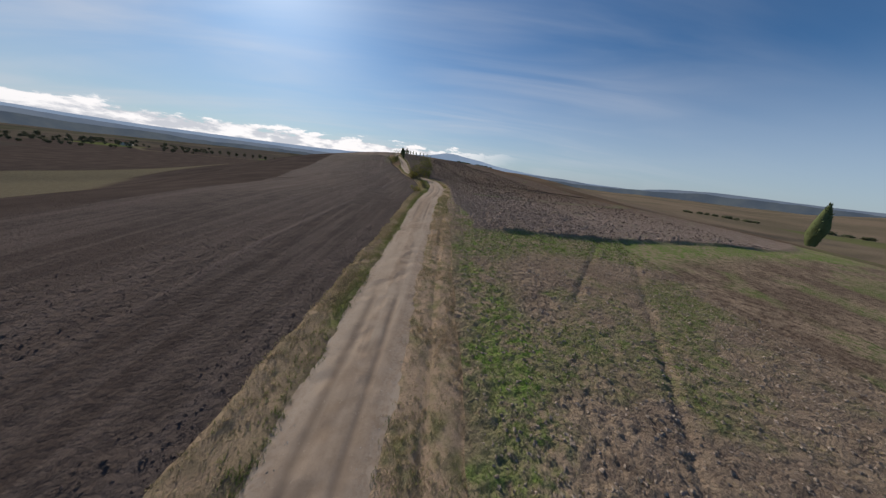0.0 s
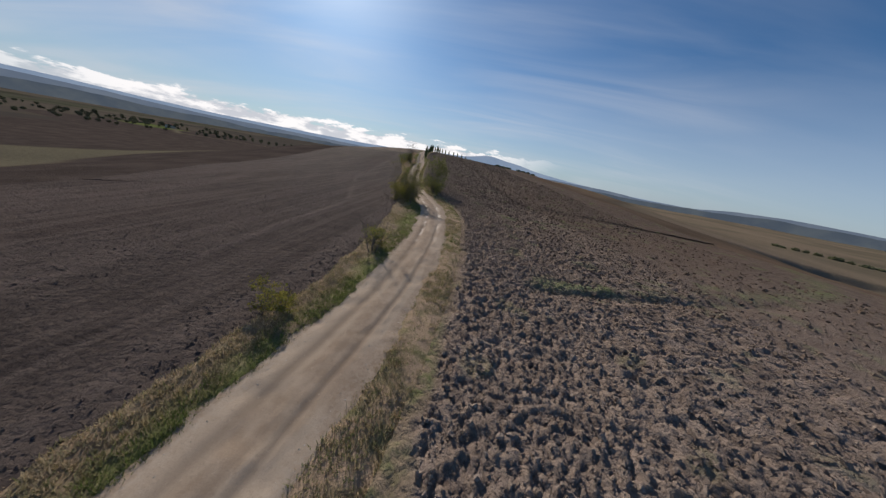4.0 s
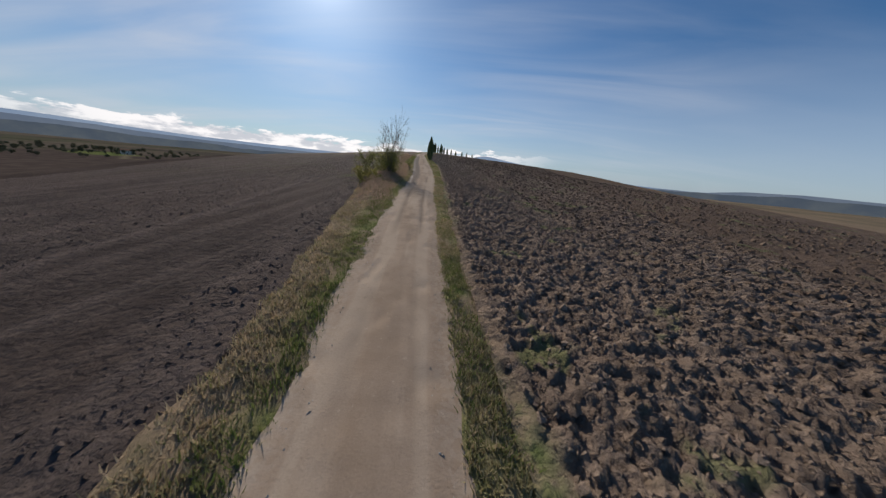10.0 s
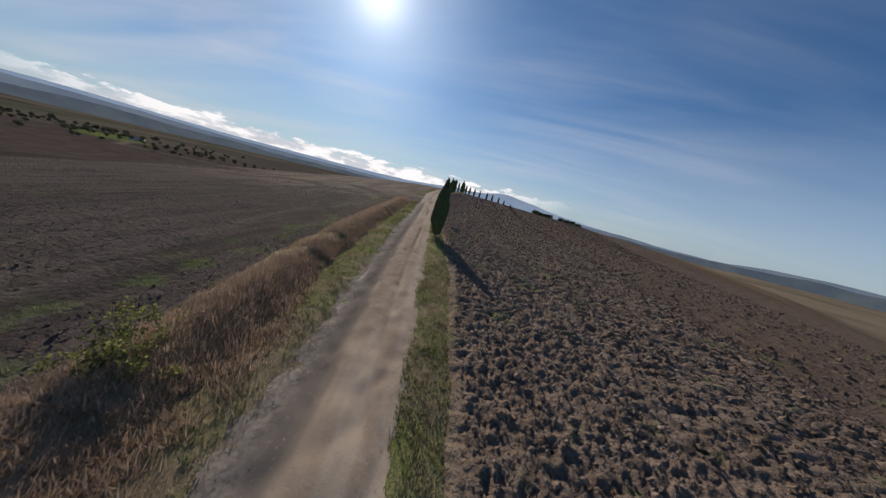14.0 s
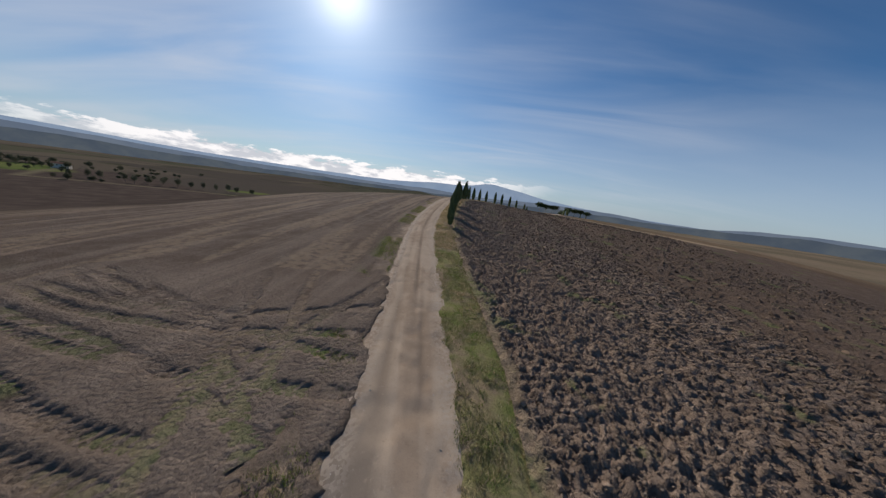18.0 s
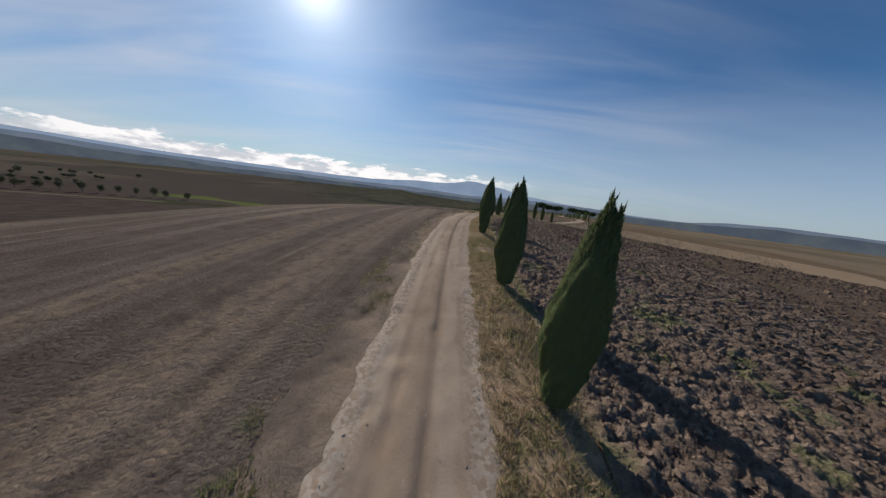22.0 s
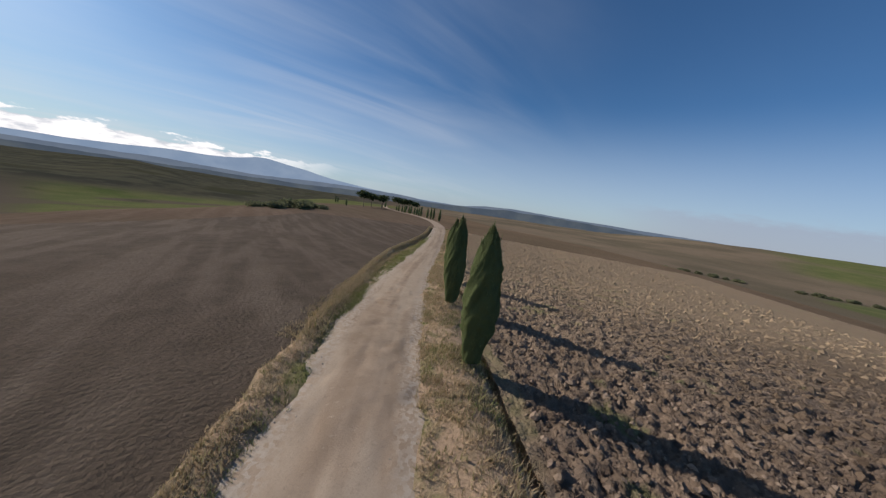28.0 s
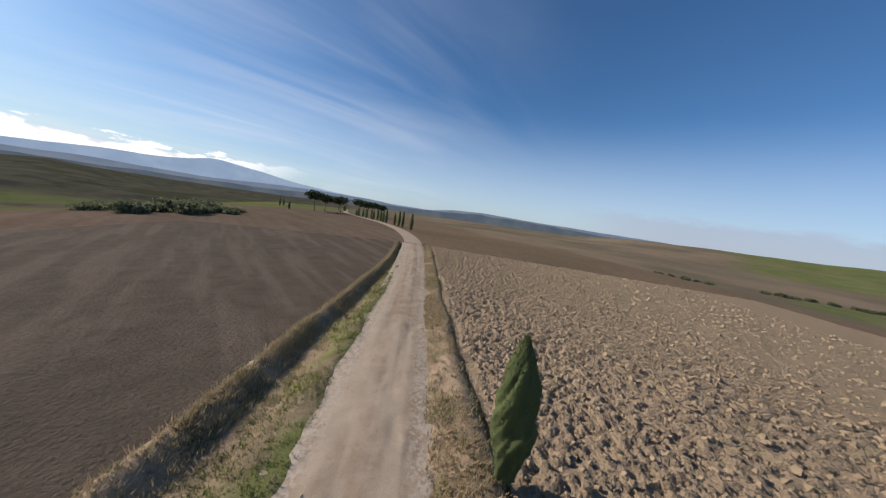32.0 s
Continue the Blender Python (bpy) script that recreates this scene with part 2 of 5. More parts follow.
# ---------------------------------------------------------------- materials
def material(name):
    mat = bpy.data.materials.new(name)
    mat.use_nodes = True
    mat.node_tree.nodes.clear()
    return mat


class Net:
    def __init__(self, name):
        self.mat = material(name)
        self.t = self.mat.node_tree
        self.out = self.t.nodes.new("ShaderNodeOutputMaterial")
        self.bsdf = self.t.nodes.new("ShaderNodeBsdfPrincipled")
        self.t.links.new(self.bsdf.outputs[0], self.out.inputs[0])
        self.bsdf.inputs["Roughness"].default_value = 0.95
        self.bsdf.inputs["Specular IOR Level"].default_value = 0.014
        self.geo = None

    def pos(self):
        if not self.geo:
            self.geo = self.t.nodes.new("ShaderNodeNewGeometry")
        return self.geo.outputs["Position"]

    def noise(self, scale, detail=4.0, rough=0.55, stretch=None, distort=0.0):
        n = self.t.nodes.new("ShaderNodeTexNoise")
        n.inputs["Scale"].default_value, n.inputs["Detail"].default_value = scale, detail
        n.inputs["Roughness"].default_value, n.inputs["Distortion"].default_value = rough, distort
        v = self.pos()
        if stretch:
            m = self.t.nodes.new("ShaderNodeMapping")
            m.inputs["Rotation"].default_value = (0, 0, stretch[2])
            m.inputs["Scale"].default_value = (stretch[0], stretch[1], 1)
            self.t.links.new(v, m.inputs[0])
            v = m.outputs[0]
        self.t.links.new(v, n.inputs["Vector"])
        return n.outputs[0]

    def cells(self, scale, out="Distance"):
        n = self.t.nodes.new("ShaderNodeTexVoronoi")
        n.inputs["Scale"].default_value = scale
        self.t.links.new(self.pos(), n.inputs["Vector"])
        return n.outputs[out]

    def attr(self, name):
        n = self.t.nodes.new("ShaderNodeAttribute")
        n.attribute_name = name
        return n.outputs["Fac"]

    def ramp(self, v, lo, hi, a=0.0, b=1.0):
        n = self.t.nodes.new("ShaderNodeMapRange")
        n.interpolation_type = "SMOOTHSTEP"
        self.t.links.new(v, n.inputs[0])
        for k, q in zip((1, 2, 3, 4), (lo, hi, a, b)):
            n.inputs[k].default_value = q
        return n.outputs[0]

    def math(self, op, a, b, clamp=False):
        n = self.t.nodes.new("ShaderNodeMath")
        n.operation, n.use_clamp = op, clamp
        for k, v in enumerate((a, b)):
            if isinstance(v, (int, float)):
                n.inputs[k].default_value = v
            else:
                self.t.links.new(v, n.inputs[k])
        return n.outputs[0]

    def mix(self, fac, a, b, blend="MIX"):
        n = self.t.nodes.new("ShaderNodeMix")
        n.data_type, n.blend_type = "RGBA", blend
        for sock, v in ((n.inputs[0], fac), (n.inputs[6], a), (n.inputs[7], b)):
            if isinstance(v, (int, float)):
                sock.default_value = v
            elif isinstance(v, tuple):
                sock.default_value = (*v, 1) if len(v) == 3 else v
            else:
                self.t.links.new(v, sock)
        return n.outputs[2]

    def colour(self, v):
        self.t.links.new(v, self.bsdf.inputs["Base Color"])

    def bump(self, v, strength, distance):
        n = self.t.nodes.new("ShaderNodeBump")
        n.inputs["Strength"].default_value, n.inputs["Distance"].default_value = strength, distance
        self.t.links.new(v, n.inputs["Height"])
        self.t.links.new(n.outputs[0], self.bsdf.inputs["Normal"])

    def island(self):
        if not self.geo:
            self.pos()
        return self.geo.outputs["Random Per Island"]


def soil_material(name, dark, light, patch, clod=2.6, bump=0.5, streaks=None):
    n = Net(name)
    big, mid, fine = n.noise(0.035, 4), n.noise(0.6, 5, 0.6), n.noise(7.0, 6, 0.65)
    c = n.mix(n.ramp(mid, 0.3, 0.7), dark, light)
    c = n.mix(n.math("MULTIPLY", n.ramp(big, 0.42, 0.66), 0.55), c, patch)
    if streaks:
        line = n.noise(0.55, 3, 0.5, stretch=streaks)
        c = n.mix(n.math("MULTIPLY", n.ramp(line, 0.45, 0.62), 0.55), c, tuple(min(1, v * 1.4) for v in light))
        c = n.mix(n.math("MULTIPLY", n.ramp(n.noise(0.8, 4, 0.6, stretch=streaks), 0.5, 0.7), 0.5), c, dark)
    c = n.mix(n.ramp(fine, 0.3, 0.75, 0.0, 0.5), c, tuple(v * 0.55 for v in dark))
    weeds = n.attr("green")
    c = n.mix(n.math("MULTIPLY", weeds, n.ramp(n.noise(2.5, 5), 0.25, 0.5)), c, (0.120, 0.205, 0.036))
    c = n.mix(n.math("MULTIPLY", n.attr("dry"), n.ramp(n.noise(1.7, 5), 0.3, 0.65)), c, (0.31, 0.235, 0.16))
    c = n.mix(n.attr("tan"), c, n.mix(0.65, c, (0.43, 0.325, 0.208)))
    c = n.mix(n.attr("pale"), c, n.mix(n.ramp(mid, 0.3, 0.7), (0.26, 0.203, 0.162), (0.36, 0.288, 0.235)))
    c = n.mix(n.math("MULTIPLY", n.attr("track"), 0.75), c, tuple(v * 1.5 for v in light))
    n.colour(c)
    height = n.math("ADD", n.math("MULTIPLY", n.cells(clod), -0.7), n.math("MULTIPLY", n.noise(clod * 3, 6, 0.65), 0.9))
    n.bump(height, bump, 0.16)
    return n.mat


clod_soil = soil_material("ploughed_clods", (0.165, 0.123, 0.091), (0.285, 0.217, 0.162), (0.225, 0.162, 0.116), 6.5, 0.8)
dark_soil = soil_material("dark_tilth", (0.058, 0.047, 0.041), (0.096, 0.077, 0.066), (0.084, 0.061, 0.049), 3.0, 0.8, (1.6, 0.07, 0.06))
slope_soil = soil_material("ploughed_slope_soil", (0.092, 0.066, 0.048), (0.150, 0.109, 0.079), (0.135, 0.090, 0.061), 4.0, 0.8)
upper_soil = soil_material("brown_tilth", (0.094, 0.075, 0.057), (0.130, 0.104, 0.080), (0.113, 0.086, 0.062), 6.0, 0.6, (0.9, 0.09, -0.75))
pale_soil = soil_material("harrowed_soil", (0.112, 0.087, 0.068), (0.176, 0.140, 0.111), (0.145, 0.108, 0.081), 6.0, 0.75, (1.3, 0.035, 0.10))


def road_material():
    n = Net("white_gravel_road")
    big, mid, fine = n.noise(0.12, 4), n.noise(1.3, 5, 0.6), n.noise(22.0, 5, 0.7)
    c = n.mix(n.ramp(mid, 0.3, 0.7), (0.275, 0.208, 0.146), (0.37, 0.292, 0.215))
    c = n.mix(n.ramp(big, 0.4, 0.65, 0.0, 0.5), c, (0.33, 0.25, 0.18))
    c = n.mix(n.ramp(n.attr("streak"), 0.50, 0.62, 0.0, 0.5), c, (0.44, 0.36, 0.27))
    c = n.mix(n.ramp(n.attr("streak"), 0.50, 0.38, 0.0, 0.3), c, (0.215, 0.16, 0.112))
    c = n.mix(n.math("MULTIPLY", n.attr("rut"), 0.6), c, (0.17, 0.13, 0.095))
    c = n.mix(n.math("MULTIPLY", n.attr("mud"), n.ramp(n.noise(1.8, 5, 0.65), 0.15, 0.45)), c, (0.150, 0.126, 0.103))
    c = n.mix(n.ramp(n.noise(3.6, 6, 0.7), 0.56, 0.70, 0.0, 0.38), c, (0.20, 0.152, 0.108))
    c = n.mix(n.ramp(n.noise(5.3, 5, 0.7), 0.60, 0.72, 0.0, 0.5), c, (0.46, 0.385, 0.30))
    c = n.mix(n.math("MULTIPLY", n.attr("gravel"), n.ramp(n.cells(9.0, "Color"), 0.2, 0.8)), c, (0.42, 0.36, 0.29))
    c = n.mix(n.ramp(fine, 0.45, 0.8, 0.0, 0.45), c, (0.20, 0.16, 0.12))
    n.colour(c)
    wet = n.attr("wet")
    rough = n.math("SUBTRACT", 0.92, n.math("MULTIPLY", wet, 0.45))
    n.t.links.new(rough, n.bsdf.inputs["Roughness"])
    n.t.links.new(n.math("ADD", 0.02, n.math("MULTIPLY", wet, 0.30)), n.bsdf.inputs["Specular IOR Level"])
    n.bump(n.math("ADD", fine, n.math("MULTIPLY", n.cells(14.0), -0.3)), 0.35, 0.03)
    return n.mat


def verge_material():
    n = Net("verge_turf")
    c = n.mix(n.ramp(n.noise(0.9, 5), 0.3, 0.7), (0.20, 0.155, 0.10), (0.28, 0.22, 0.14))
    c = n.mix(n.math("MULTIPLY", n.attr("green"), n.ramp(n.noise(0.7, 5), 0.30, 0.55)), c, (0.150, 0.185, 0.048))
    c = n.mix(n.math("MULTIPLY", n.attr("dry"), n.ramp(n.noise(1.1, 4), 0.3, 0.6)), c, (0.42, 0.305, 0.205))
    c = n.mix(n.attr("bare"), c, n.mix(n.attr("grit"), n.mix(n.ramp(n.noise(0.8, 5), 0.3, 0.7), (0.140, 0.108, 0.084), (0.205, 0.162, 0.127)), n.mix(n.ramp(n.noise(1.3, 5, 0.6), 0.3, 0.7), (0.275, 0.208, 0.146), (0.37, 0.292, 0.215))))
    c = n.mix(n.ramp(n.noise(9, 5, 0.7), 0.42, 0.78, 0.0, 0.5), c, (0.06, 0.05, 0.028))
    n.colour(c)
    n.bump(n.noise(14.0, 6, 0.7), 0.7, 0.12)
    return n.mat


def far_material():
    n = Net("far_farmland")
    n.bsdf.inputs["Specular IOR Level"].default_value = 0.0
    v = n.t.nodes.new("ShaderNodeTexVoronoi")
    v.inputs["Scale"].default_value = 0.0042
    warp = n.t.nodes.new("ShaderNodeMapping")
    warp.inputs["Scale"].default_value = (1, 0.55, 0.0)
    warp.inputs["Rotation"].default_value = (0, 0, 0.5)
    n.t.links.new(n.pos(), warp.inputs[0])
    n.t.links.new(warp.outputs[0], v.inputs["Vector"])
    sep = n.t.nodes.new("ShaderNodeSeparateColor")
    n.t.links.new(v.outputs["Color"], sep.inputs[0])
    ramp = n.t.nodes.new("ShaderNodeValToRGB")
    ramp.color_ramp.interpolation = "CONSTANT"
    stops = ((0.0, (0.060, 0.050, 0.042)), (0.22, (0.105, 0.082, 0.060)), (0.45, (0.150, 0.118, 0.082)), (0.62, (0.072, 0.058, 0.048)), (0.78, (0.075, 0.092, 0.040)), (0.9, (0.170, 0.140, 0.092)))
    for k, (p, col) in enumerate(stops):
        e = ramp.color_ramp.elements[k] if k < 2 else ramp.color_ramp.elements.new(p)
        e.position, e.color = p, (*col, 1)
    n.t.links.new(sep.outputs[0], ramp.inputs[0])
    near = n.mix(n.ramp(n.noise(0.05, 5), 0.35, 0.65), (0.105, 0.075, 0.053), (0.150, 0.108, 0.077))
    near = n.mix(n.ramp(n.noise(0.012, 3, stretch=(0.3, 1, 0.2)), 0.42, 0.6, 0.0, 0.7), near, (0.175, 0.122, 0.084))
    tilled = n.mix(n.ramp(n.noise(0.09, 5), 0.3, 0.7), (0.062, 0.050, 0.043), (0.094, 0.075, 0.064))
    far = n.mix(n.math("MULTIPLY", n.attr("tan"), 0.8), ramp.outputs[0], n.mix(n.ramp(n.noise(0.004, 5), 0.4, 0.6), (0.255, 0.198, 0.137), (0.175, 0.147, 0.100)))
    left = n.mix(0.6, ramp.outputs[0], (0.088, 0.080, 0.069))
    left = n.mix(n.attr("wood"), left, n.mix(n.ramp(n.noise(0.02, 5, 0.65), 0.4, 0.6), (0.040, 0.046, 0.036), (0.085, 0.085, 0.058)))
    far = n.mix(n.attr("tan"), left, far)
    near = n.mix(n.attr("harrowed"), near, n.mix(n.ramp(n.noise(0.3, 5, 0.6, stretch=(1.3, 0.06, 0.1)), 0.35, 0.65), (0.140, 0.108, 0.084), (0.215, 0.170, 0.134)))
    near = n.mix(n.math("MULTIPLY", n.attr("warm"), 0.4), near, (0.28, 0.205, 0.125))
    c = n.mix(n.attr("far"), near, far)
    c = n.mix(n.attr("plot"), c, n.mix(n.ramp(n.noise(0.25, 5), 0.35, 0.65), (0.19, 0.15, 0.095), (0.125, 0.14, 0.055)))
    c = n.mix(n.ramp(n.noise(0.012, 6, 0.6), 0.4, 0.75, 0.0, 0.35), c, (0.100, 0.092, 0.055))
    scrub = n.math("MULTIPLY", n.ramp(n.noise(0.006, 7, 0.62), 0.56, 0.62), n.attr("far"))
    c = n.mix(n.math("MULTIPLY", n.math("MULTIPLY", scrub, n.math("SUBTRACT", 1.0, n.attr("tan"))), 0.85), c, (0.050, 0.055, 0.032))
    c = n.mix(n.attr("dark"), c, tilled)
    c = n.mix(n.attr("green"), c, n.mix(n.ramp(n.noise(0.03, 4), 0.35, 0.65), (0.10, 0.14, 0.04), (0.15, 0.165, 0.06)))
    c = n.mix(n.attr("pale"), c, (0.165, 0.145, 0.095))
    c = n.mix(n.ramp(n.noise(0.8, 6, 0.7), 0.35, 0.7, 0.0, 0.4), c, (0.07, 0.055, 0.04))
    n.colour(c)
    n.bump(n.noise(0.9, 7, 0.7), 0.7, 0.5)
    return n.mat


road_mat, verge_mat, far_mat = road_material(), verge_material(), far_material()


def haze_backdrop(name, top, low, lift):
    """Land many kilometres off: a self-glowing surface with the day's haze painted into its colour."""
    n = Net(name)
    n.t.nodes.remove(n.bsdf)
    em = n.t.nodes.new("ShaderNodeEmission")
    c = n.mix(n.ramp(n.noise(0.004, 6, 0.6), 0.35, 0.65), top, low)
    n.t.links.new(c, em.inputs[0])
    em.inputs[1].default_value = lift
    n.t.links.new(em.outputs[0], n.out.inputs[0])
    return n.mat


# ---------------------------------------------------------------- meshes from arrays
def mesh_from(name, verts, faces, mat, attrs=None, smooth_faces=True):
    """faces: an integer array, one row a face."""
    me = bpy.data.meshes.new(name)
    k = faces.shape[1]
    me.vertices.add(len(verts))
    me.vertices.foreach_set("co", np.ascontiguousarray(verts, dtype=np.float32).ravel())
    me.loops.add(faces.size)
    me.loops.foreach_set("vertex_index", faces.astype(np.int32).ravel())
    me.polygons.add(len(faces))
    me.polygons.foreach_set("loop_start", np.arange(0, faces.size, k, dtype=np.int32))
    me.polygons.foreach_set("loop_total", np.full(len(faces), k, dtype=np.int32))
    me.polygons.foreach_set("use_smooth", np.full(len(faces), smooth_faces))
    me.update(calc_edges=True)
    for key, values in (attrs or {}).items():
        a = me.attributes.new(key, "FLOAT", "POINT")
        a.data.foreach_set("value", np.ascontiguousarray(values, dtype=np.float32).ravel())
    me.materials.append(mat)
    return me


def grid_faces(rows, cols):
    i = np.arange(rows * cols).reshape(rows, cols)
    return np.stack([i[:-1, :-1], i[:-1, 1:], i[1:, 1:], i[1:, :-1]], -1).reshape(-1, 4)


EDGE_RY = np.array([-60, 0, 40, 60, 85, 100, 112, 128, 145, 168, 190, 215, 235, 250, 264, 290, 345, 390, 411, 425, 433, 442, 470.0])
EDGE_RD = np.array([5.0, 5.0, 4.5, 3.7, 3.6, 4.3, 4.4, 2.8, 2.8, 3.0, 3.0, 4.0, 3.2, 2.9, 4.5, 4.7, 4.7, 4.8, 5.0, 4.4, 3.9, 3.6, 3.7])
EDGE_LY = np.array([-60, 8, 36, 56, 68, 92, 106, 120, 132, 148, 164, 178, 200, 238, 256, 260, 374, 386, 398, 408, 416, 424, 432, 443, 452, 470.0])
EDGE_LD = np.array([4.4, 4.1, 3.3, 3.6, 4.2, 5.6, 5.2, 3.8, 3.4, 3.6, 5.4, 7.0, 7.2, 7.2, 6.8, 3.3, 3.3, 3.0, 2.9, 3.6, 4.6, 5.6, 5.4, 4.7, 3.9, 3.5])


def edge_right(y):
    return np.interp(y, EDGE_RY, EDGE_RD) + 0.35 * (fbm(y / 2.3, y * 0, 3, 23) - 0.5)


def edge_left(y):
    return np.interp(y, EDGE_LY, EDGE_LD) + (0.7 - 0.45 * smooth(y, 395, 410)) * (fbm(y / 1.5, y * 0, 4, 29) - 0.5)


def strip(name, y0, y1, dy, ds, relief, mat, label, attrs=None, category="", kind="structure", place=None, slant=None):
    """A band along the road; place(y, u) gives the distance to the right of its middle for each u of ds."""
    ys = np.arange(y0, y1 + dy / 2, dy)
    Y, Dd = np.meshgrid(ys, ds, indexing="ij")
    y, d = Y.ravel(), Dd.ravel()
    if slant:
        y = y + slant(y, d)
    if place:
        d = place(y, d)
    x, wy, z = at_road(y, d)
    z = z + relief(y, d, x, wy)
    extra = {k: f(y, d, x, wy) for k, f in (attrs or {}).items()}
    me = mesh_from(name, np.stack([x, wy, z], -1), grid_faces(len(ys), len(ds)), mat, extra)
    return tagged(new(name, me), label, category or "ground", kind=kind)


# ---------------------------------------------------------------- road
def rut(y, d):
    wob = 0.22 * (fbm(y / 14, y * 0, 3, 21) - 0.5)
    fresh = smooth(y, 262, 275) * (1 - smooth(y, 365, 380))        # one deep narrow wheel line on the upper stretch
    a = (np.exp(-((d - 0.72 - wob) / 0.15) ** 2) + np.exp(-((d + 0.78 - wob) / 0.25) ** 2)) * (1 - fresh)
    a = a * smooth(fbm(y / 7, d * 0 + 3, 4, 31), 0.30, 0.68) * (1.1 - 0.75 * smooth(y, 372, 395))
    deep = 1.3 * np.exp(-((d - 0.24 - 0.5 * wob) / 0.13) ** 2) + 0.8 * np.exp(-((d + 1.45 - 0.5 * wob) / 0.16) ** 2) + 0.5 * np.exp(-((d + 0.75 - 0.5 * wob) / 0.14) ** 2)
    return a + fresh * deep * (0.55 + 0.45 * smooth(fbm(y / 5, d * 0.6 + 3, 4, 31), 0.35, 0.6))


def road_edge(y, k):
    return 1.8 + 0.95 * (fbm(y / 2.6, y * 0 + k, 5, 11 + k) - 0.5) + (k == 2) * 0.4 * smooth(y, 190, 200) * (1 - smooth(y, 256, 262))


def wetness(y, d):
    muddy = smooth(y, 70, 90) * (1 - smooth(y, 122, 132))
    pools = muddy * smooth(fbm(y / 0.9, d * 2.6, 4, 41), 0.50, 0.62) * np.exp(-((np.abs(d - 0.1) - 0.85) / 0.22) ** 2) * 0.85
    gutter = mud_lane(y, d) * np.exp(-((d + 1.55 + 0.7 * (fbm(y / 6, y * 0, 3, 43) - 0.5)) / 0.09) ** 2) * smooth(fbm(y / 2.4, d * 1.5, 4, 44), 0.42, 0.60) * 0.55
    return np.clip(pools + gutter, 0, 1)


def mud_lane(y, d):
    """The churned grey lane along the road's left edge before the gateway."""
    return smooth(y, 168, 184) * (1 - smooth(y, 256, 264)) * smooth(-d + 0.3 * (fbm(y / 1.5, d * 2, 3, 45) - 0.5), 0.35, 0.75)


def road_relief(y, d, x, wy):
    rough = 0.06 * (fbm(x * 1.9, wy * 1.9, 4, 5) - 0.5)
    muddy = smooth(y, 80, 95) * (1 - smooth(y, 125, 140)) + smooth(y, 190, 200) * (1 - smooth(y, 255, 262))
    lane = mud_lane(y, d)
    churn = lane * (0.10 * (fbm(x * 2.6, wy * 2.6, 4, 46) - 0.5) - 0.05 + 0.07 * np.exp(-((d + 0.55) / 0.16) ** 2))
    holes = -0.05 * smooth(fbm(x * 0.9, wy * 0.9, 3, 47), 0.62, 0.72)
    return 0.07 - 0.03 * (d / 1.8) ** 2 - 0.055 * rut(y, d) * (0.8 + 1.4 * muddy) + rough * (1 + 1.2 * muddy) + churn + holes - 0.05 * wetness(y, d) - 0.12 * smooth(-d, 1.7, 2.4) * smooth(y, 254, 260) * (1 - smooth(y, 372, 384))


strip("road", -60, 470, 0.28, np.linspace(-2.45, 2.15, 48), road_relief, road_mat,
      "pale rutted gravel farm road along the ridge",
      {"rut": lambda y, d, x, wy: np.clip(rut(y, d), 0, 1), "wet": lambda y, d, x, wy: wetness(y, d),
       "streak": lambda y, d, x, wy: 0.5 * fbm(d * 1.9 + 3, y / 22, 4, 61) + 0.5 * fbm(d * 0.9, y / 4.5, 4, 62) + (0.09 + 0.06 * smooth(y, 262, 275)) * np.exp(-((np.abs(d + 0.06 * smooth(y, 262, 275)) - 1.0) / 0.3) ** 2) - (0.07 - 0.05 * smooth(y, 368, 392)) * np.exp(-(d / 0.35) ** 2) - 0.16 * smooth(-d, 1.3, 2.1) * smooth(y, 258, 266) * (1 - smooth(y, 372, 384)), "mud": lambda y, d, x, wy: mud_lane(y, d),
       "gravel": lambda y, d, x, wy: np.clip(smooth(np.abs(d), 1.0, 1.7) * (0.35 + 0.65 * smooth(y, 240, 300)), 0, 1)}, "road")
strip("road_far", 470, 690, 2.0, np.linspace(-2.0, 2.0, 7), lambda y, d, x, wy: 0.12 + 0 * d, road_mat,
      "pale gravel road bending past the far trees", {"streak": lambda y, d, x, wy: 0 * d + 0.5, "mud": lambda y, d, x, wy: 0 * d, "rut": lambda y, d, x, wy: 0 * d, "wet": lambda y, d, x, wy: 0 * d, "gravel": lambda y, d, x, wy: 0 * d + 0.5}, "road")


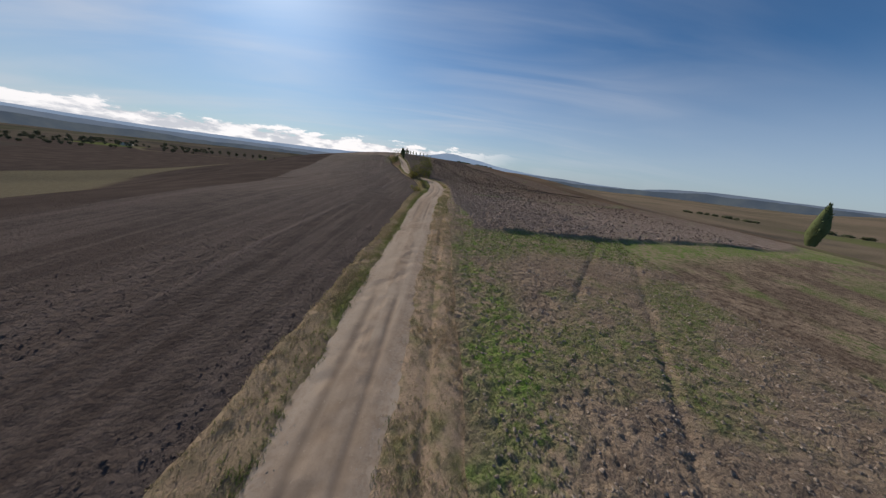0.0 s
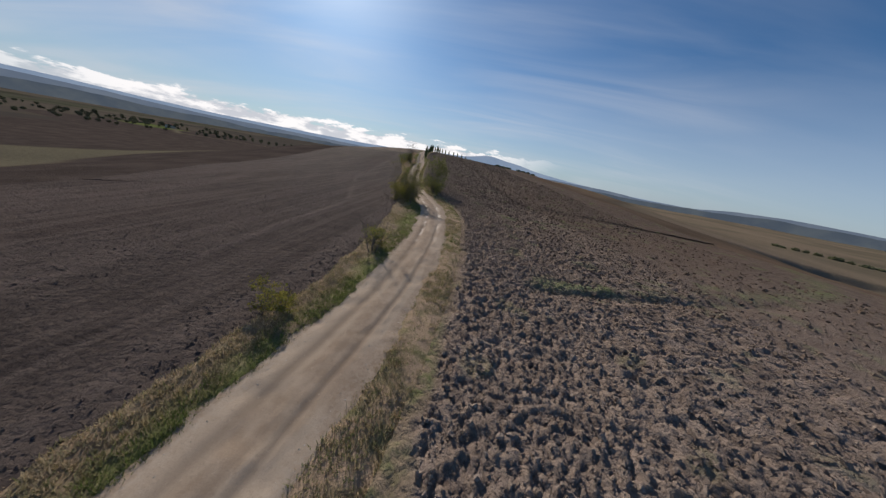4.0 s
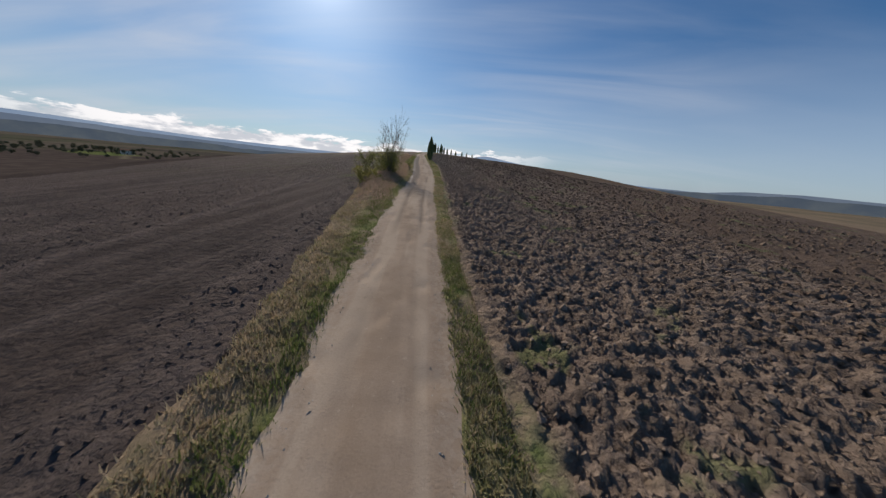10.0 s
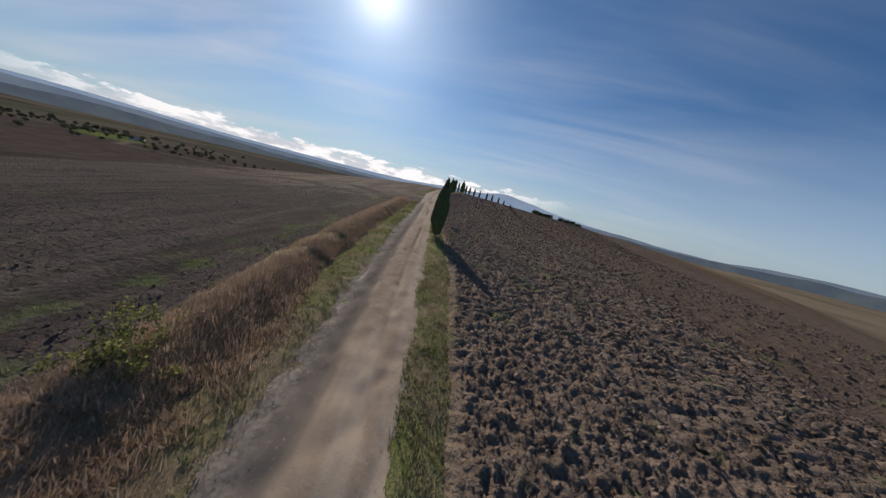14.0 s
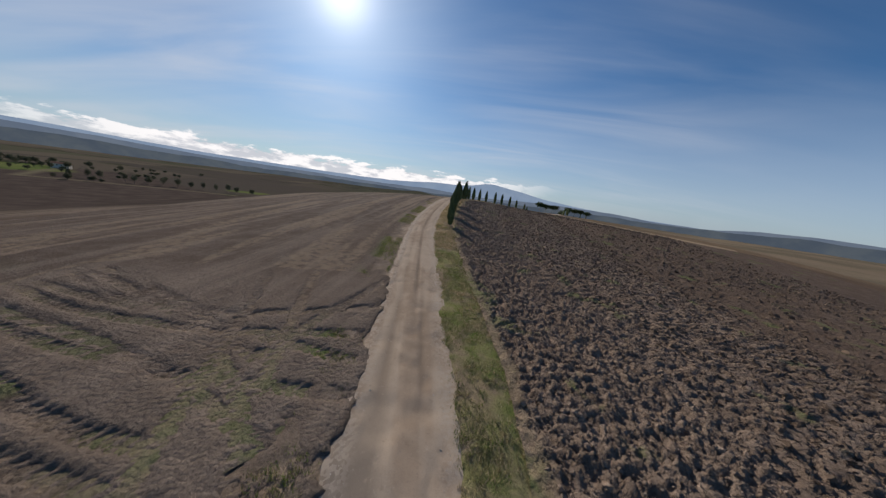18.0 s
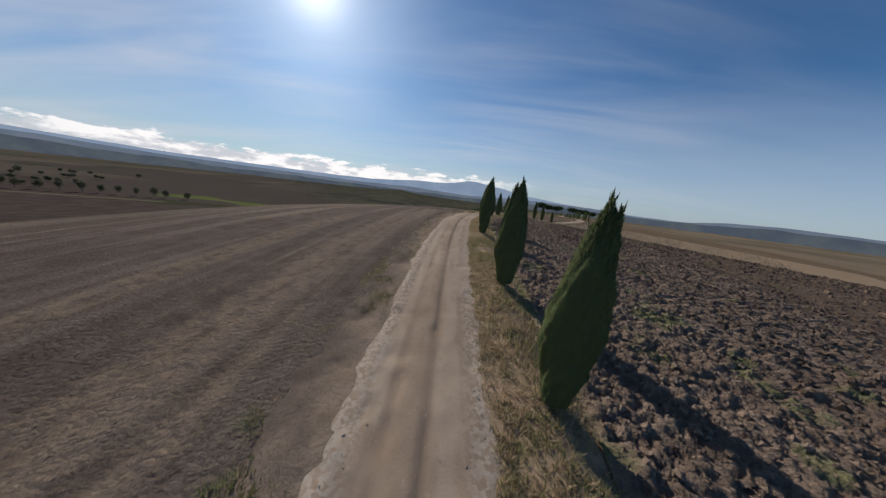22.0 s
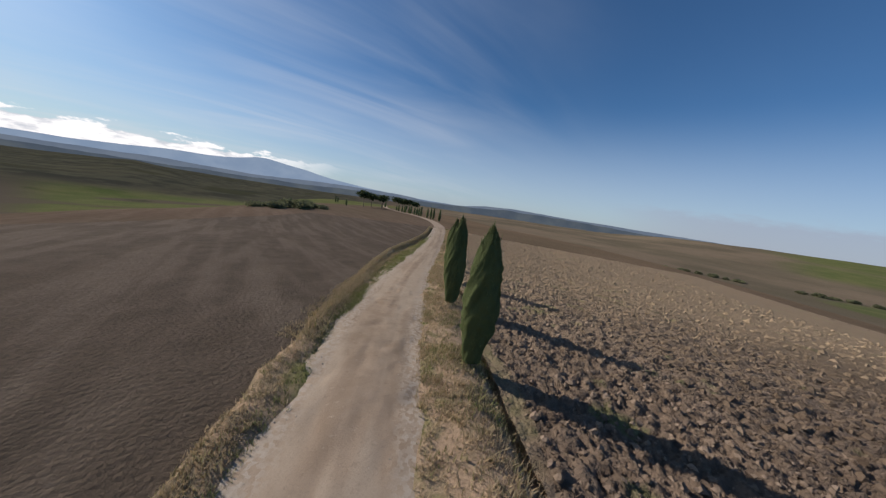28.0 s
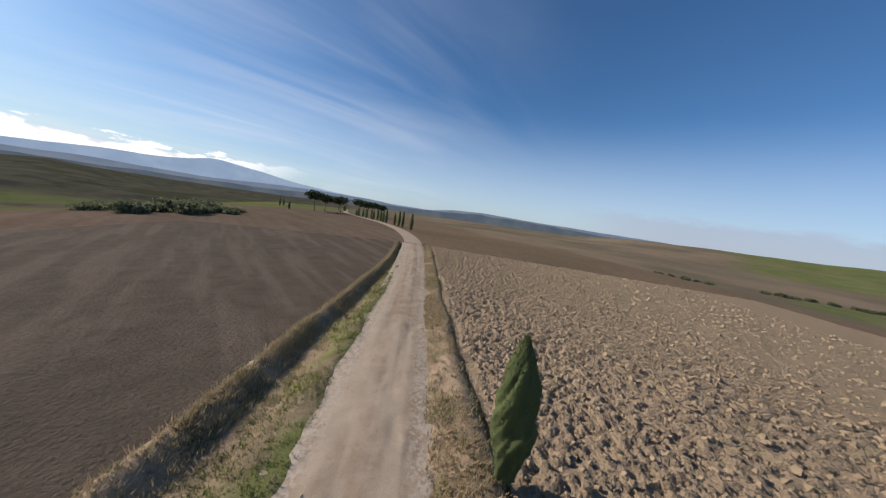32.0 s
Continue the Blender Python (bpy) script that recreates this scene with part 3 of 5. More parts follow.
# ---------------------------------------------------------------- verges
def verge_left_relief(y, d, x, wy):
    flush = 1 - 0.8 * smooth(y, 256, 260) * (1 - smooth(y, 372, 380))
    q = -d
    e = edge_left(y)
    upper = smooth(y, 402, 424)
    ditch = (0.30 + 0.12 * smooth(y, 418, 432)) * upper * np.exp(-(np.abs(q - 0.74 * e) / (0.17 * e + 0.1)) ** 3) + 0.3 * smooth(y, 196, 206) * (1 - smooth(y, 250, 256)) * np.exp(-((q - 0.55 * e) / 0.8) ** 2)
    mound = smooth(y, 158, 174) * (1 - smooth(y, 254, 259)) * (0.45 + 0.3 * fbm(y / 5, y * 0, 3, 27))
    bank = (upper * 0.06 + 0.12) * np.exp(-((q - e + 0.15) / 0.5) ** 2) + mound * np.exp(-((q - e + 1.55) / 0.95) ** 2)
    rough = 0.16 * (fbm(x * 1.3, wy * 1.3, 4, 6) - 0.4)
    return smooth(q - road_edge(y, 2), -0.3, 0.3) * 0.13 * flush - 0.08 * flush + rough * smooth(q, 1.8, 2.4) - ditch + bank * flush - 0.16 * flush * smooth(q, e - 0.1, e + 0.4) + (1 - flush) * (0.20 * (fbm(x * 1.4, wy * 1.4, 4, 83) - 0.5) - 0.03)


def verge_right_relief(y, d, x, wy):
    e = edge_right(y)
    rough = 0.14 * (fbm(x * 1.3, wy * 1.3, 4, 16) - 0.4)
    mound = smooth(y, 286, 300) * np.exp(-((d - 3.4) / 0.8) ** 2) * 0.22
    furrow = smooth(y, 44, 50) * np.exp(-((d - e) / 0.3) ** 2) * (0.08 + 0.32 * smooth(y, 385, 395))
    wheel = (1 - smooth(y, 56, 66)) * 0.12 * (np.exp(-((d - 3.3) / 0.22) ** 2) + np.exp(-((d - e + 0.1) / 0.25) ** 2))
    return smooth(d - road_edge(y, 5), -0.3, 0.3) * 0.13 - 0.08 + rough * smooth(d, 1.8, 2.4) + mound - furrow - wheel - 0.16 * smooth(d, e - 0.1, e + 0.4)


def dry_stretch(y):
    return smooth(y, 156, 186) * (1 - smooth(y, 200, 214))


def green_left(y, d, x, wy):
    q, e = -d, edge_left(y)
    base = 0.75 * (1 - smooth(y, 250, 258)) + 0.75 * smooth(y, 374, 390)
    bank = smooth(y, 158, 174) * (1 - smooth(y, 254, 259))
    base = base * (1 - 0.6 * dry_stretch(y))
    return np.clip(base * (1 - 0.85 * smooth(q / e, 0.66 - 0.16 * bank, 0.88 - 0.18 * bank)) * smooth(fbm(x / 1.8, wy / 1.8, 4, 71), 0.33, 0.52), 0, 1)


def dry_left(y, d, x, wy):
    q, e = -d, edge_left(y)
    return np.clip(smooth(q / e, 0.5, 0.8) * (0.5 + 0.5 * smooth(y, 160, 176)), 0, 1)


def green_right(y, d, x, wy):
    base = 0.45 + 0.55 * smooth(y, 122, 134) - 0.85 * smooth(y, 282, 298) * smooth(d, 2.2, 2.9)
    return np.clip(base * smooth(fbm(x / 3, wy / 3, 3, 81), 0.32, 0.52), 0, 1)


def dry_right(y, d, x, wy):
    return np.clip(0.3 + 0.7 * smooth(y, 284, 298) + 0.65 * (1 - smooth(y, 112, 130)), 0, 1)


strip("verge_left", -60, 470, 0.32, np.linspace(1.0, 0.0, 24), verge_left_relief, verge_mat,
      "rough grass verge with dry stalks between road and field", {"green": green_left, "dry": dry_left, "bare": lambda y, d, x, wy: smooth(y, 254, 261) * (1 - smooth(y, 372, 384)),
       "grit": lambda y, d, x, wy: 0.85 * (1 - smooth(-d + 3.0 * (fbm(x / 0.9, wy / 0.9, 4, 87) - 0.5), 1.9, 3.4))}, "verge",
      place=lambda y, u: -(1.45 + u * (edge_left(y) + 0.4 - 1.45)))
strip("verge_right", -60, 470, 0.5, np.linspace(0.0, 1.0, 20), verge_right_relief, verge_mat,
      "grassy verge between the gravel road and the ploughed field", {"green": green_right, "dry": dry_right}, "verge",
      place=lambda y, u: 1.45 + u * (edge_right(y) + 0.4 - 1.45))


# ---------------------------------------------------------------- fields
def plough(x, y, k=0):
    a, b = x + 0.5 * fbm(x * 1.7, y * 1.7, 2, k + 30), y + 0.5 * fbm(x * 1.7, y * 1.7, 2, k + 40)
    return (0.20 * lumps(a, b, 0.40, k) + 0.19 * lumps(a + 3, b, 0.24, k + 5) + 0.16 * lumps(a, b + 7, 0.15, k + 7)
            + 0.14 * (fbm(x / 2.2, y / 2.2, 3, k + 9) - 0.5) + 0.07 * (fbm(x * 5, y * 5, 2, k + 11) - 0.5) - 0.08)


FIELD_EDGE = 37.7     # where the right-hand grass plot ends and the ploughing begins


def plot_edge(d):
    return 0.2 * np.clip(d - 6.5, 0, 24) + 0.46 * np.clip(d - 30.5, 0, 90)


def clod_here(y, d):
    return smooth(y - plot_edge(d), FIELD_EDGE - 0.5, FIELD_EDGE + 1.5) * smooth(d - edge_right(y) - 3.0 * (1 - smooth(y, 44, 66)) + 0.8 * (fbm(y / 2, d / 2, 3, 49) - 0.5), 0.0, 0.8)


def right_relief(y, d, x, wy):
    w = clod_here(y, d)
    bank = np.exp(-((y - plot_edge(d) - FIELD_EDGE - 1.2) / 1.0) ** 2) * smooth(d, 8, 15) * (1 - smooth(d, 90, 110)) * (0.18 + 0.5 * fbm(d / 3.0, y * 0, 3, 48))
    bank = bank - 0.35 * np.exp(-((y - 76.0 - 0.30 * (d - 10.8)) / 0.7) ** 2) * smooth(d, 8.5, 11) * (1 - smooth(d, 40, 60))      # a cross furrow
    lines = np.exp(-((d - 9.6 - 0.54 * y) / 0.34) ** 2) + np.exp(-((d - 2.2 - 0.6 * y) / 0.34) ** 2) * smooth(y, 17, 21) + 0.5 * np.exp(-((d - 6.3) / 0.3) ** 2)
    track = 0.12 * lumps(x, wy, 0.34, 19) + 0.10 * (fbm(x * 2.6, wy * 2.6, 4, 44) - 0.5) - 0.15 * lines * (1 - w)
    return w * plough(x, wy) + (1 - w) * track + bank - 0.02


def right_green(y, d, x, wy):
    w = clod_here(y, d)
    plot = smooth(fbm(x / 6, wy / 6, 4, 51), 0.50, 0.68) * 0.6 + np.exp(-((y - plot_edge(d) - 34.6) / 3.6) ** 2) * smooth(d, 6, 10) * 2.2 + 0.9 * np.exp(-((d - 7.3) / 1.9) ** 2) * smooth(fbm(x / 2.5, wy / 2.5, 3, 58), 0.3, 0.5)
    cross_furrow = 0.9 * np.exp(-((y - 77.4 - 0.30 * (d - 10.8)) / 1.1) ** 2) * smooth(d, 8.5, 11) * smooth(fbm(x / 2, wy / 2, 3, 59), 0.36, 0.52) * (1 - 0.6 * smooth(d, 16, 24))
    return np.clip((1 - w) * plot + w * (cross_furrow + 0.4 * smooth(fbm(x / 2.1, wy / 2.1, 4, 53), 0.68, 0.76)), 0, 1)


def right_dry(y, d, x, wy):
    return np.clip((1 - clod_here(y, d)) * (0.5 + 0.5 * smooth(fbm(x / 3, wy / 3, 3, 57), 0.35, 0.6)), 0, 1)


near_d = np.concatenate([np.arange(0.0, 8.4, 0.115), np.arange(8.4, 14, 0.2), np.arange(14, 26, 0.4)])
strip("field_right", -14, 470, 0.12, near_d, right_relief, clod_soil,
      "freshly ploughed field of heavy brown clods", {"green": right_green, "dry": right_dry, "tan": lambda y, d, x, wy: 0.9 * smooth(y, 388, 424), "pale": lambda y, d, x, wy: (0.12 + 0.5 * (1 - smooth(y, 60, 110))) * clod_here(y, d) * (1 - smooth(y, 360, 390))}, "field", place=lambda y, u: edge_right(y) + u)
strip("field_right_slope", -50, 470, 0.6, np.concatenate([np.arange(27.5, 45, 0.6), np.arange(45, 97, 1.1)]), lambda y, d, x, wy: right_relief(y, d, x, wy) * (0.9 - 0.5 * smooth(d, 40, 90)), slope_soil,
      "ploughed brown field falling away from the ridge", {"green": right_green, "dry": right_dry, "tan": lambda y, d, x, wy: 0.9 * smooth(y, 388, 424), "pale": lambda y, d, x, wy: (0.12 + 0.5 * (1 - smooth(y, 60, 110))) * clod_here(y, d) * (1 - smooth(y, 360, 390))}, "field")


def rough_left(y, d):
    """Where the tilled field lies in coarse lumps: a rim along the verge and long bands farther in."""
    q = -d + 2.2 * (fbm(y / 19, y * 0, 3, 92) - 0.5)
    rim = 1 - smooth(-d - edge_left(y) + 2.0 * (fbm(y / 4.5, d / 4.5, 3, 94) - 0.5), 1.6, 3.2)
    band = smooth(q, 12.0, 14.0) * (1 - 0.75 * smooth(q, 21, 24) * (1 - smooth(q, 30, 33)))
    return np.clip(rim + band * (0.45 + 0.55 * smooth(fbm(d / 5, y / 16, 3, 93), 0.36, 0.52)), 0, 1)


def left_line(y, d):
    """Pale ridge left by a wheel along the tilled field."""
    return np.exp(-((-d - 13.2 - 1.6 * (fbm(y / 28, y * 0, 2, 97) - 0.5) * 2) / 0.35) ** 2) * smooth(fbm(y / 9, y * 0, 3, 99), 0.3, 0.5)


def left_weeds(y, d, x, wy):
    """Weeds in the rough strip behind the bank."""
    return np.clip(smooth(y, 170, 190) * (1 - 0.8 * smooth(-d - edge_left(y), 2.5, 5.0)) * smooth(fbm(x / 1.3, wy / 1.3, 4, 88), 0.50, 0.66) * 0.34, 0, 1)


def left_relief(y, d, x, wy):
    row = 0.05 * np.sin((d + 0.25 * fbm(y / 20, d * 0, 2, 3)) * 2 * np.pi / 1.9) * smooth(fbm(x / 9, wy / 9, 3, 91), 0.35, 0.6)
    rough = rough_left(y, d)
    return 0.02 + row * 0.5 + (0.02 + 0.13 * rough) * lumps(x, wy, 0.36, 12) + 0.10 * (fbm(x / 3, wy / 3, 3, 95) - 0.5) + 0.10 * left_line(y, d)


def far_end(y):
    """How far the slanting end of the tilled field has come in."""
    return smooth(y, 205, 250)


def skew(d):
    return 7.2 + 0.26 * np.clip(-d - 9, 0, 60)


def pale_relief(y, d, x, wy):
    row = (0.035 * np.sin(d * 2 * np.pi / 2.6) + 0.05 * np.sin(d * 2 * np.pi / 7.5)) * (1 - 0.7 * smooth(y, 370, 380))
    return 0.02 + row + 0.045 * lumps(x, wy, 0.5, 14) + 0.06 * (fbm(x / 3, wy / 3, 3, 96) - 0.5)


left_d = np.concatenate([np.arange(42, 14, -0.5), np.arange(14, -0.1, -0.26)])
strip("field_left", -50, 251, 0.4, left_d, left_relief, dark_soil, "dark finely tilled field sloping down from the road",
      {"track": lambda y, d, x, wy: np.clip(0.40 * rough_left(y, d) + 0.6 * left_line(y, d), 0, 1), "green": left_weeds, "dry": lambda y, d, x, wy: 0.55 * smooth(y, 232, 258) * smooth(fbm(x / 3, wy / 3, 4, 89), 0.42, 0.6)}, "field",
      place=lambda y, u: -(edge_left(y) + u), slant=lambda y, u: far_end(y) * skew(-u - 6.5))


strip("field_left_harrowed", 250.6, 376, 0.4, left_d, pale_relief, pale_soil, "pale harrowed field with long drill lines",
      {"green": lambda y, d, x, wy: 0.7 * np.exp(-((-d - 3.1) / 0.9) ** 2) * smooth(fbm(x / 3, wy / 3, 4, 98), 0.46, 0.58) * (1 - smooth(y, 312, 336)) + 0.3 * (1 - smooth(y - skew(d), 252, 262)) * smooth(fbm(x / 3, wy / 3, 4, 86), 0.45, 0.6),
       "dry": lambda y, d, x, wy: np.clip(0.45 * smooth(fbm(d / 2.0, y / 30, 3, 85), 0.5, 0.6) + 0.8 * np.exp(-((-d - 2.6) / 0.9) ** 2) * smooth(fbm(x / 1.4, wy / 1.4, 4, 84), 0.42, 0.56), 0, 1)}, "field",
      place=lambda y, u: -(edge_left(y) + u), slant=lambda y, u: (1 - smooth(y, 251, 330)) * skew(-u - 6.5))
strip("field_left_upper", 375, 470, 0.45, left_d, pale_relief, upper_soil, "brown harrowed field above the roadside ditch",
      {"green": lambda y, d, x, wy: 0 * d, "dry": lambda y, d, x, wy: 0 * d}, "field", place=lambda y, u: -(edge_left(y) + u))


def tracks(y, d):
    """Tractor wheel marks where the field meets the road: how deep, and the bars of the tread."""
    q = -d
    lines = []
    for a, b, c in ((263.4, 0.30, 0.0), (261.6, 0.06, 0.010), (259.2, -0.05, 0.024), (265.6, -0.16, 0.016), (256.6, 0.42, -0.012), (268.5, -0.42, 0.028)):
        lines.append(y - a - b * (q - 2) - c * (q - 2) ** 2)
    for a, b, c in ((4.4, 0.20, 0.0), (6.3, 0.28, 0.0), (8.4, -0.45, 0.0), (2.2, 0.0, 0.075), (3.4, 0.0, 0.075), (2.0, 0.05, 0.16)):
        lines.append((q - a - b * (y - 258.5) - c * np.clip(y - 256, 0, 30) ** 2) / np.sqrt(1 + (b + 2 * c * np.clip(y - 256, 0, 30)) ** 2))
    deep, bars = 0 * y, 0 * y
    for k, e in enumerate(lines):
        w = np.exp(-(np.abs(e) / 0.34) ** 4) * smooth(fbm(y / 5, d / 5, 2, 130 + k), 0.28, 0.45)
        along = q if k < 6 else y
        deep = np.maximum(deep, w)
        bars = np.maximum(bars, w * (np.sin(2 * np.pi * (along + 0.8 * np.abs(e)) / 0.42) > 0))
    return deep, bars


def gate_rim(y, d):
    return smooth(y - 0.26 * np.clip(-d - 9, 0, 60), 256.5, 259) * (1 - smooth(y, 271, 275)) * smooth(-d + 1.5 * (fbm(y / 1.3, d / 1.3, 3, 82) - 0.5), 1.5, 2.6) * (1 - smooth(-d, 19, 24))


def gate_relief(y, d, x, wy):
    deep, bars = tracks(y, d)
    rim = gate_rim(y, d)
    return pale_relief(y, d, x, wy) * 0.7 + 0.05 + rim * (0.06 - 0.17 * deep + 0.085 * bars + 0.06 * (fbm(x * 2.5, wy * 2.5, 4, 77) - 0.5)) - 0.45 * (1 - smooth(rim, 0.0, 0.25))


strip("field_gateway", 246, 276, 0.11, np.arange(-25, -1.5, 0.12), gate_relief, pale_soil, "tractor wheel marks crossing pale soil at the field gateway",
      {"green": lambda y, d, x, wy: 0 * d, "dry": lambda y, d, x, wy: 0 * d, "track": lambda y, d, x, wy: gate_rim(y, d) * np.clip(0.35 + 0.45 * tracks(y, d)[1] - 0.2 * tracks(y, d)[0], 0, 1)}, "field")


# ---------------------------------------------------------------- the wide land
def near_line(x, y, x0, y0, x1, y1):
    """Distance from the stretch between two places."""
    dx, dy = x1 - x0, y1 - y0
    t = np.clip(((x - x0) * dx + (y - y0) * dy) / (dx * dx + dy * dy), 0, 1)
    return np.hypot(x - x0 - t * dx, y - y0 - t * dy)


MEADOW_Y = np.array([-90, 0, 47, 150, 186, 213, 229, 240, 268.0])
MEADOW_NEAR = np.array([60, 62, 73, 128, 146, 140, 132, 128, 118.0])       # the pale meadow beyond the dark field: where it begins
MEADOW_WIDE = np.array([160, 160, 150, 120, 95, 75, 24, 14, 8.0])          # and how wide it is


def wide_attrs(x, y, yy, d):
    rim = np.where(yy < 262, np.interp(yy, MEADOW_Y, MEADOW_NEAR), 78 + 10 * fbm(x / 60, y / 60, 2, 4))
    wide = np.interp(yy, MEADOW_Y, MEADOW_WIDE)
    far = np.where(d > 0, smooth(d, 150, 175), smooth(-d, rim, rim + 7))
    dark = np.where(d < 0, 1 - smooth(yy - skew(d), 249, 253), 0.0)
    meadow = smooth(-d, rim, rim + 5) * (1 - smooth(-d, rim + wide, rim + wide + 8)) * (1 - smooth(yy, 252, 268))
    pale = np.maximum(meadow, 1 - smooth(near_line(x, y, -470, 470, -620, 590), 2.5, 5))
    pale = np.maximum(pale, 1 - smooth(near_line(x, y, -470, 470, -330, 560), 2.5, 5))
    pale = np.maximum(pale, 0.9 * (1 - smooth(near_line(x, y, 60, 628, 120, 668), 9, 14)))
    green = 1 - smooth(near_line(x, y, -375, 622, -240, 724), 14, 20)
    green = np.maximum(green, 1 - smooth(near_line(x, y, -560, 520, -640, 560), 30, 45))
    green = np.maximum(green, 0.8 * (1 - smooth(near_line(x, y, -60, 620, 60, 700), 40, 60)))
    green = np.maximum(green, 0.7 * (1 - smooth(near_line(x, y, 520, 330, 640, 250), 60, 80)))
    till = np.maximum(1 - smooth(near_line(x, y, -190, 370, -560, 500), 118, 124), smooth(-d, rim + wide + 2, rim + wide + 9) * (1 - smooth(-d, 400, 430)) * (1 - smooth(yy, 330, 360)) * (d < 0))
    fringe = np.exp(-((-d - 86) / 9) ** 2) * smooth(yy, 236, 256)
    pale = np.clip(np.maximum(pale, 0.8 * fringe), 0, 1)
    az = np.degrees(np.arctan2(x + 30, y - 300))
    r = np.hypot(x + 30, y - 300)
    tan = smooth(az, 14, 30) * (1 - smooth(az, 150, 175)) * smooth(d, 150, 180)
    green = np.maximum(green, 0.85 * smooth(az, 78, 84) * smooth(r, 900, 1000) * smooth(fbm(x / 300, y / 300, 3, 66), 0.36, 0.46))
    green = np.maximum(green, 0.75 * (1 - smooth(np.abs(az + 3), 14, 18)) * smooth(r, 330, 380) * (1 - smooth(r, 620, 700)) * smooth(fbm(x / 120, y / 60, 3, 67), 0.42, 0.5))
    plot = smooth(d, 3, 8) * (1 - smooth(yy - plot_edge(d), FIELD_EDGE - 3, FIELD_EDGE)) * (1 - far)
    return {"far": far, "dark": np.maximum(dark * (1 - far), till), "green": green, "pale": pale, "tan": tan, "plot": plot, "wood": smooth(az, -34, -24) * (1 - smooth(az, 12, 20)) * smooth(r, 560, 760), "harrowed": (d < 0) * smooth(yy - skew(d), 249, 253) * (1 - 0.6 * smooth(yy, 370, 380)), "warm": 0.8 * smooth(yy, 392, 440) * (d > 0)}


gx, gy = np.arange(-760, 440, 4.0), np.arange(-150, 900, 4.0)
X, Yg = np.meshgrid(gx, gy, indexing="ij")
x, y = X.ravel(), Yg.ravel()
z, yy, d = land(x, y)
Z = z.reshape(X.shape)
for _ in range(4):
    Z[1:-1, 1:-1] = (Z[1:-1, 1:-1] * 4 + Z[:-2, 1:-1] + Z[2:, 1:-1] + Z[1:-1, :-2] + Z[1:-1, 2:]) / 8
d2 = d.reshape(X.shape)
y2 = yy.reshape(X.shape)
inside = (d2 > -46) & (d2 < 92) & (y2 > -60) & (y2 < 470)
Z = Z - 0.35 * inside
f = grid_faces(*X.shape)
covered = (d2.ravel() > -34) & (d2.ravel() < 84) & (yy > -40) & (yy < 460)
f = f[~covered[f].all(axis=1)]
tagged(new("ground", mesh_from("ground", np.stack([x, y, Z.ravel()], -1), f, far_mat, wide_attrs(x, y, yy, d))),
       "brown ploughed hillsides falling from the ridge", "ground", kind="structure")
ang, rad = np.linspace(0, 2 * np.pi, 361), 360 * (4700 / 360) ** np.linspace(0, 1, 90)
A, Rr = np.meshgrid(ang, rad, indexing="ij")
x, y = (-30 + Rr * np.cos(A)).ravel(), (330 + Rr * np.sin(A)).ravel()
z, yy, d = land(x, y)
inner = (x > -752) & (x < 428) & (y > -142) & (y < 888)
z = z - 3.0 * inner
f = grid_faces(361, 90)
f = f[~inner[f].all(axis=1)]
tagged(new("ground_far", mesh_from("ground_far", np.stack([x, y, z], -1), f, far_mat, wide_attrs(x, y, yy, d))),
       "wide rolling farmland of brown and tan fields", "ground", kind="structure")


def ridge(name, radius, azimuths, elevations, rough, mat, label, base=-320.0, eye=15.0):
    """A far range: azimuth clockwise from +y and height above eye level, both in degrees."""
    az = np.arange(azimuths[0], azimuths[-1], 0.25)
    el = np.interp(az, azimuths, elevations)
    el = np.convolve(np.pad(el, 6, mode="edge"), np.ones(13) / 13, "valid")
    el = el + rough * (fbm(az / 3.0, az * 0, 5, int(radius) % 97) - 0.5)
    rows = np.linspace(0, 1, 7)
    verts = []
    for q in rows:
        r = radius * (0.86 + 0.14 * q)
        top = eye + radius * np.tan(np.radians(el))
        zz = base + (top - base) * q ** 1.3
        verts.append(np.stack([-30 + r * np.sin(np.radians(az)), 300 + r * np.cos(np.radians(az)), zz], -1))
    v = np.stack(verts, 1).reshape(-1, 3)
    me = mesh_from(name, v, grid_faces(len(az), len(rows)), mat)
    return tagged(new(name, me), label, "hills", kind="structure")


# blue haze is put into these glowing colours, weaker for the nearer ranges
haze_far = haze_backdrop("far_hills_hazed", (0.19, 0.265, 0.37), (0.225, 0.30, 0.40), 1.0)
haze_mid = haze_backdrop("middle_hills_hazed", (0.110, 0.145, 0.195), (0.135, 0.17, 0.215), 1.0)
haze_near = haze_backdrop("dark_hills_hazed", (0.060, 0.080, 0.105), (0.085, 0.105, 0.120), 1.0)
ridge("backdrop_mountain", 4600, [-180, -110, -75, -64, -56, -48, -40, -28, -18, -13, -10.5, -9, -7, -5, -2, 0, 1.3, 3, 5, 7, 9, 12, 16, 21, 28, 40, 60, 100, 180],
      [0.4, 0.5, 0.9, 1.0, 0.6, 0.2, 0.1, 0.0, 0.1, 0.5, 0.8, 0.9, 0.95, 1.0, 1.3, 1.9, 2.15, 1.95, 1.5, 1.4, 0.95, 0.5, 0.1, -0.2, -0.5, -0.5, -0.3, 0.1, 0.3], 0.10, haze_far, "hazy blue mountain on the horizon")
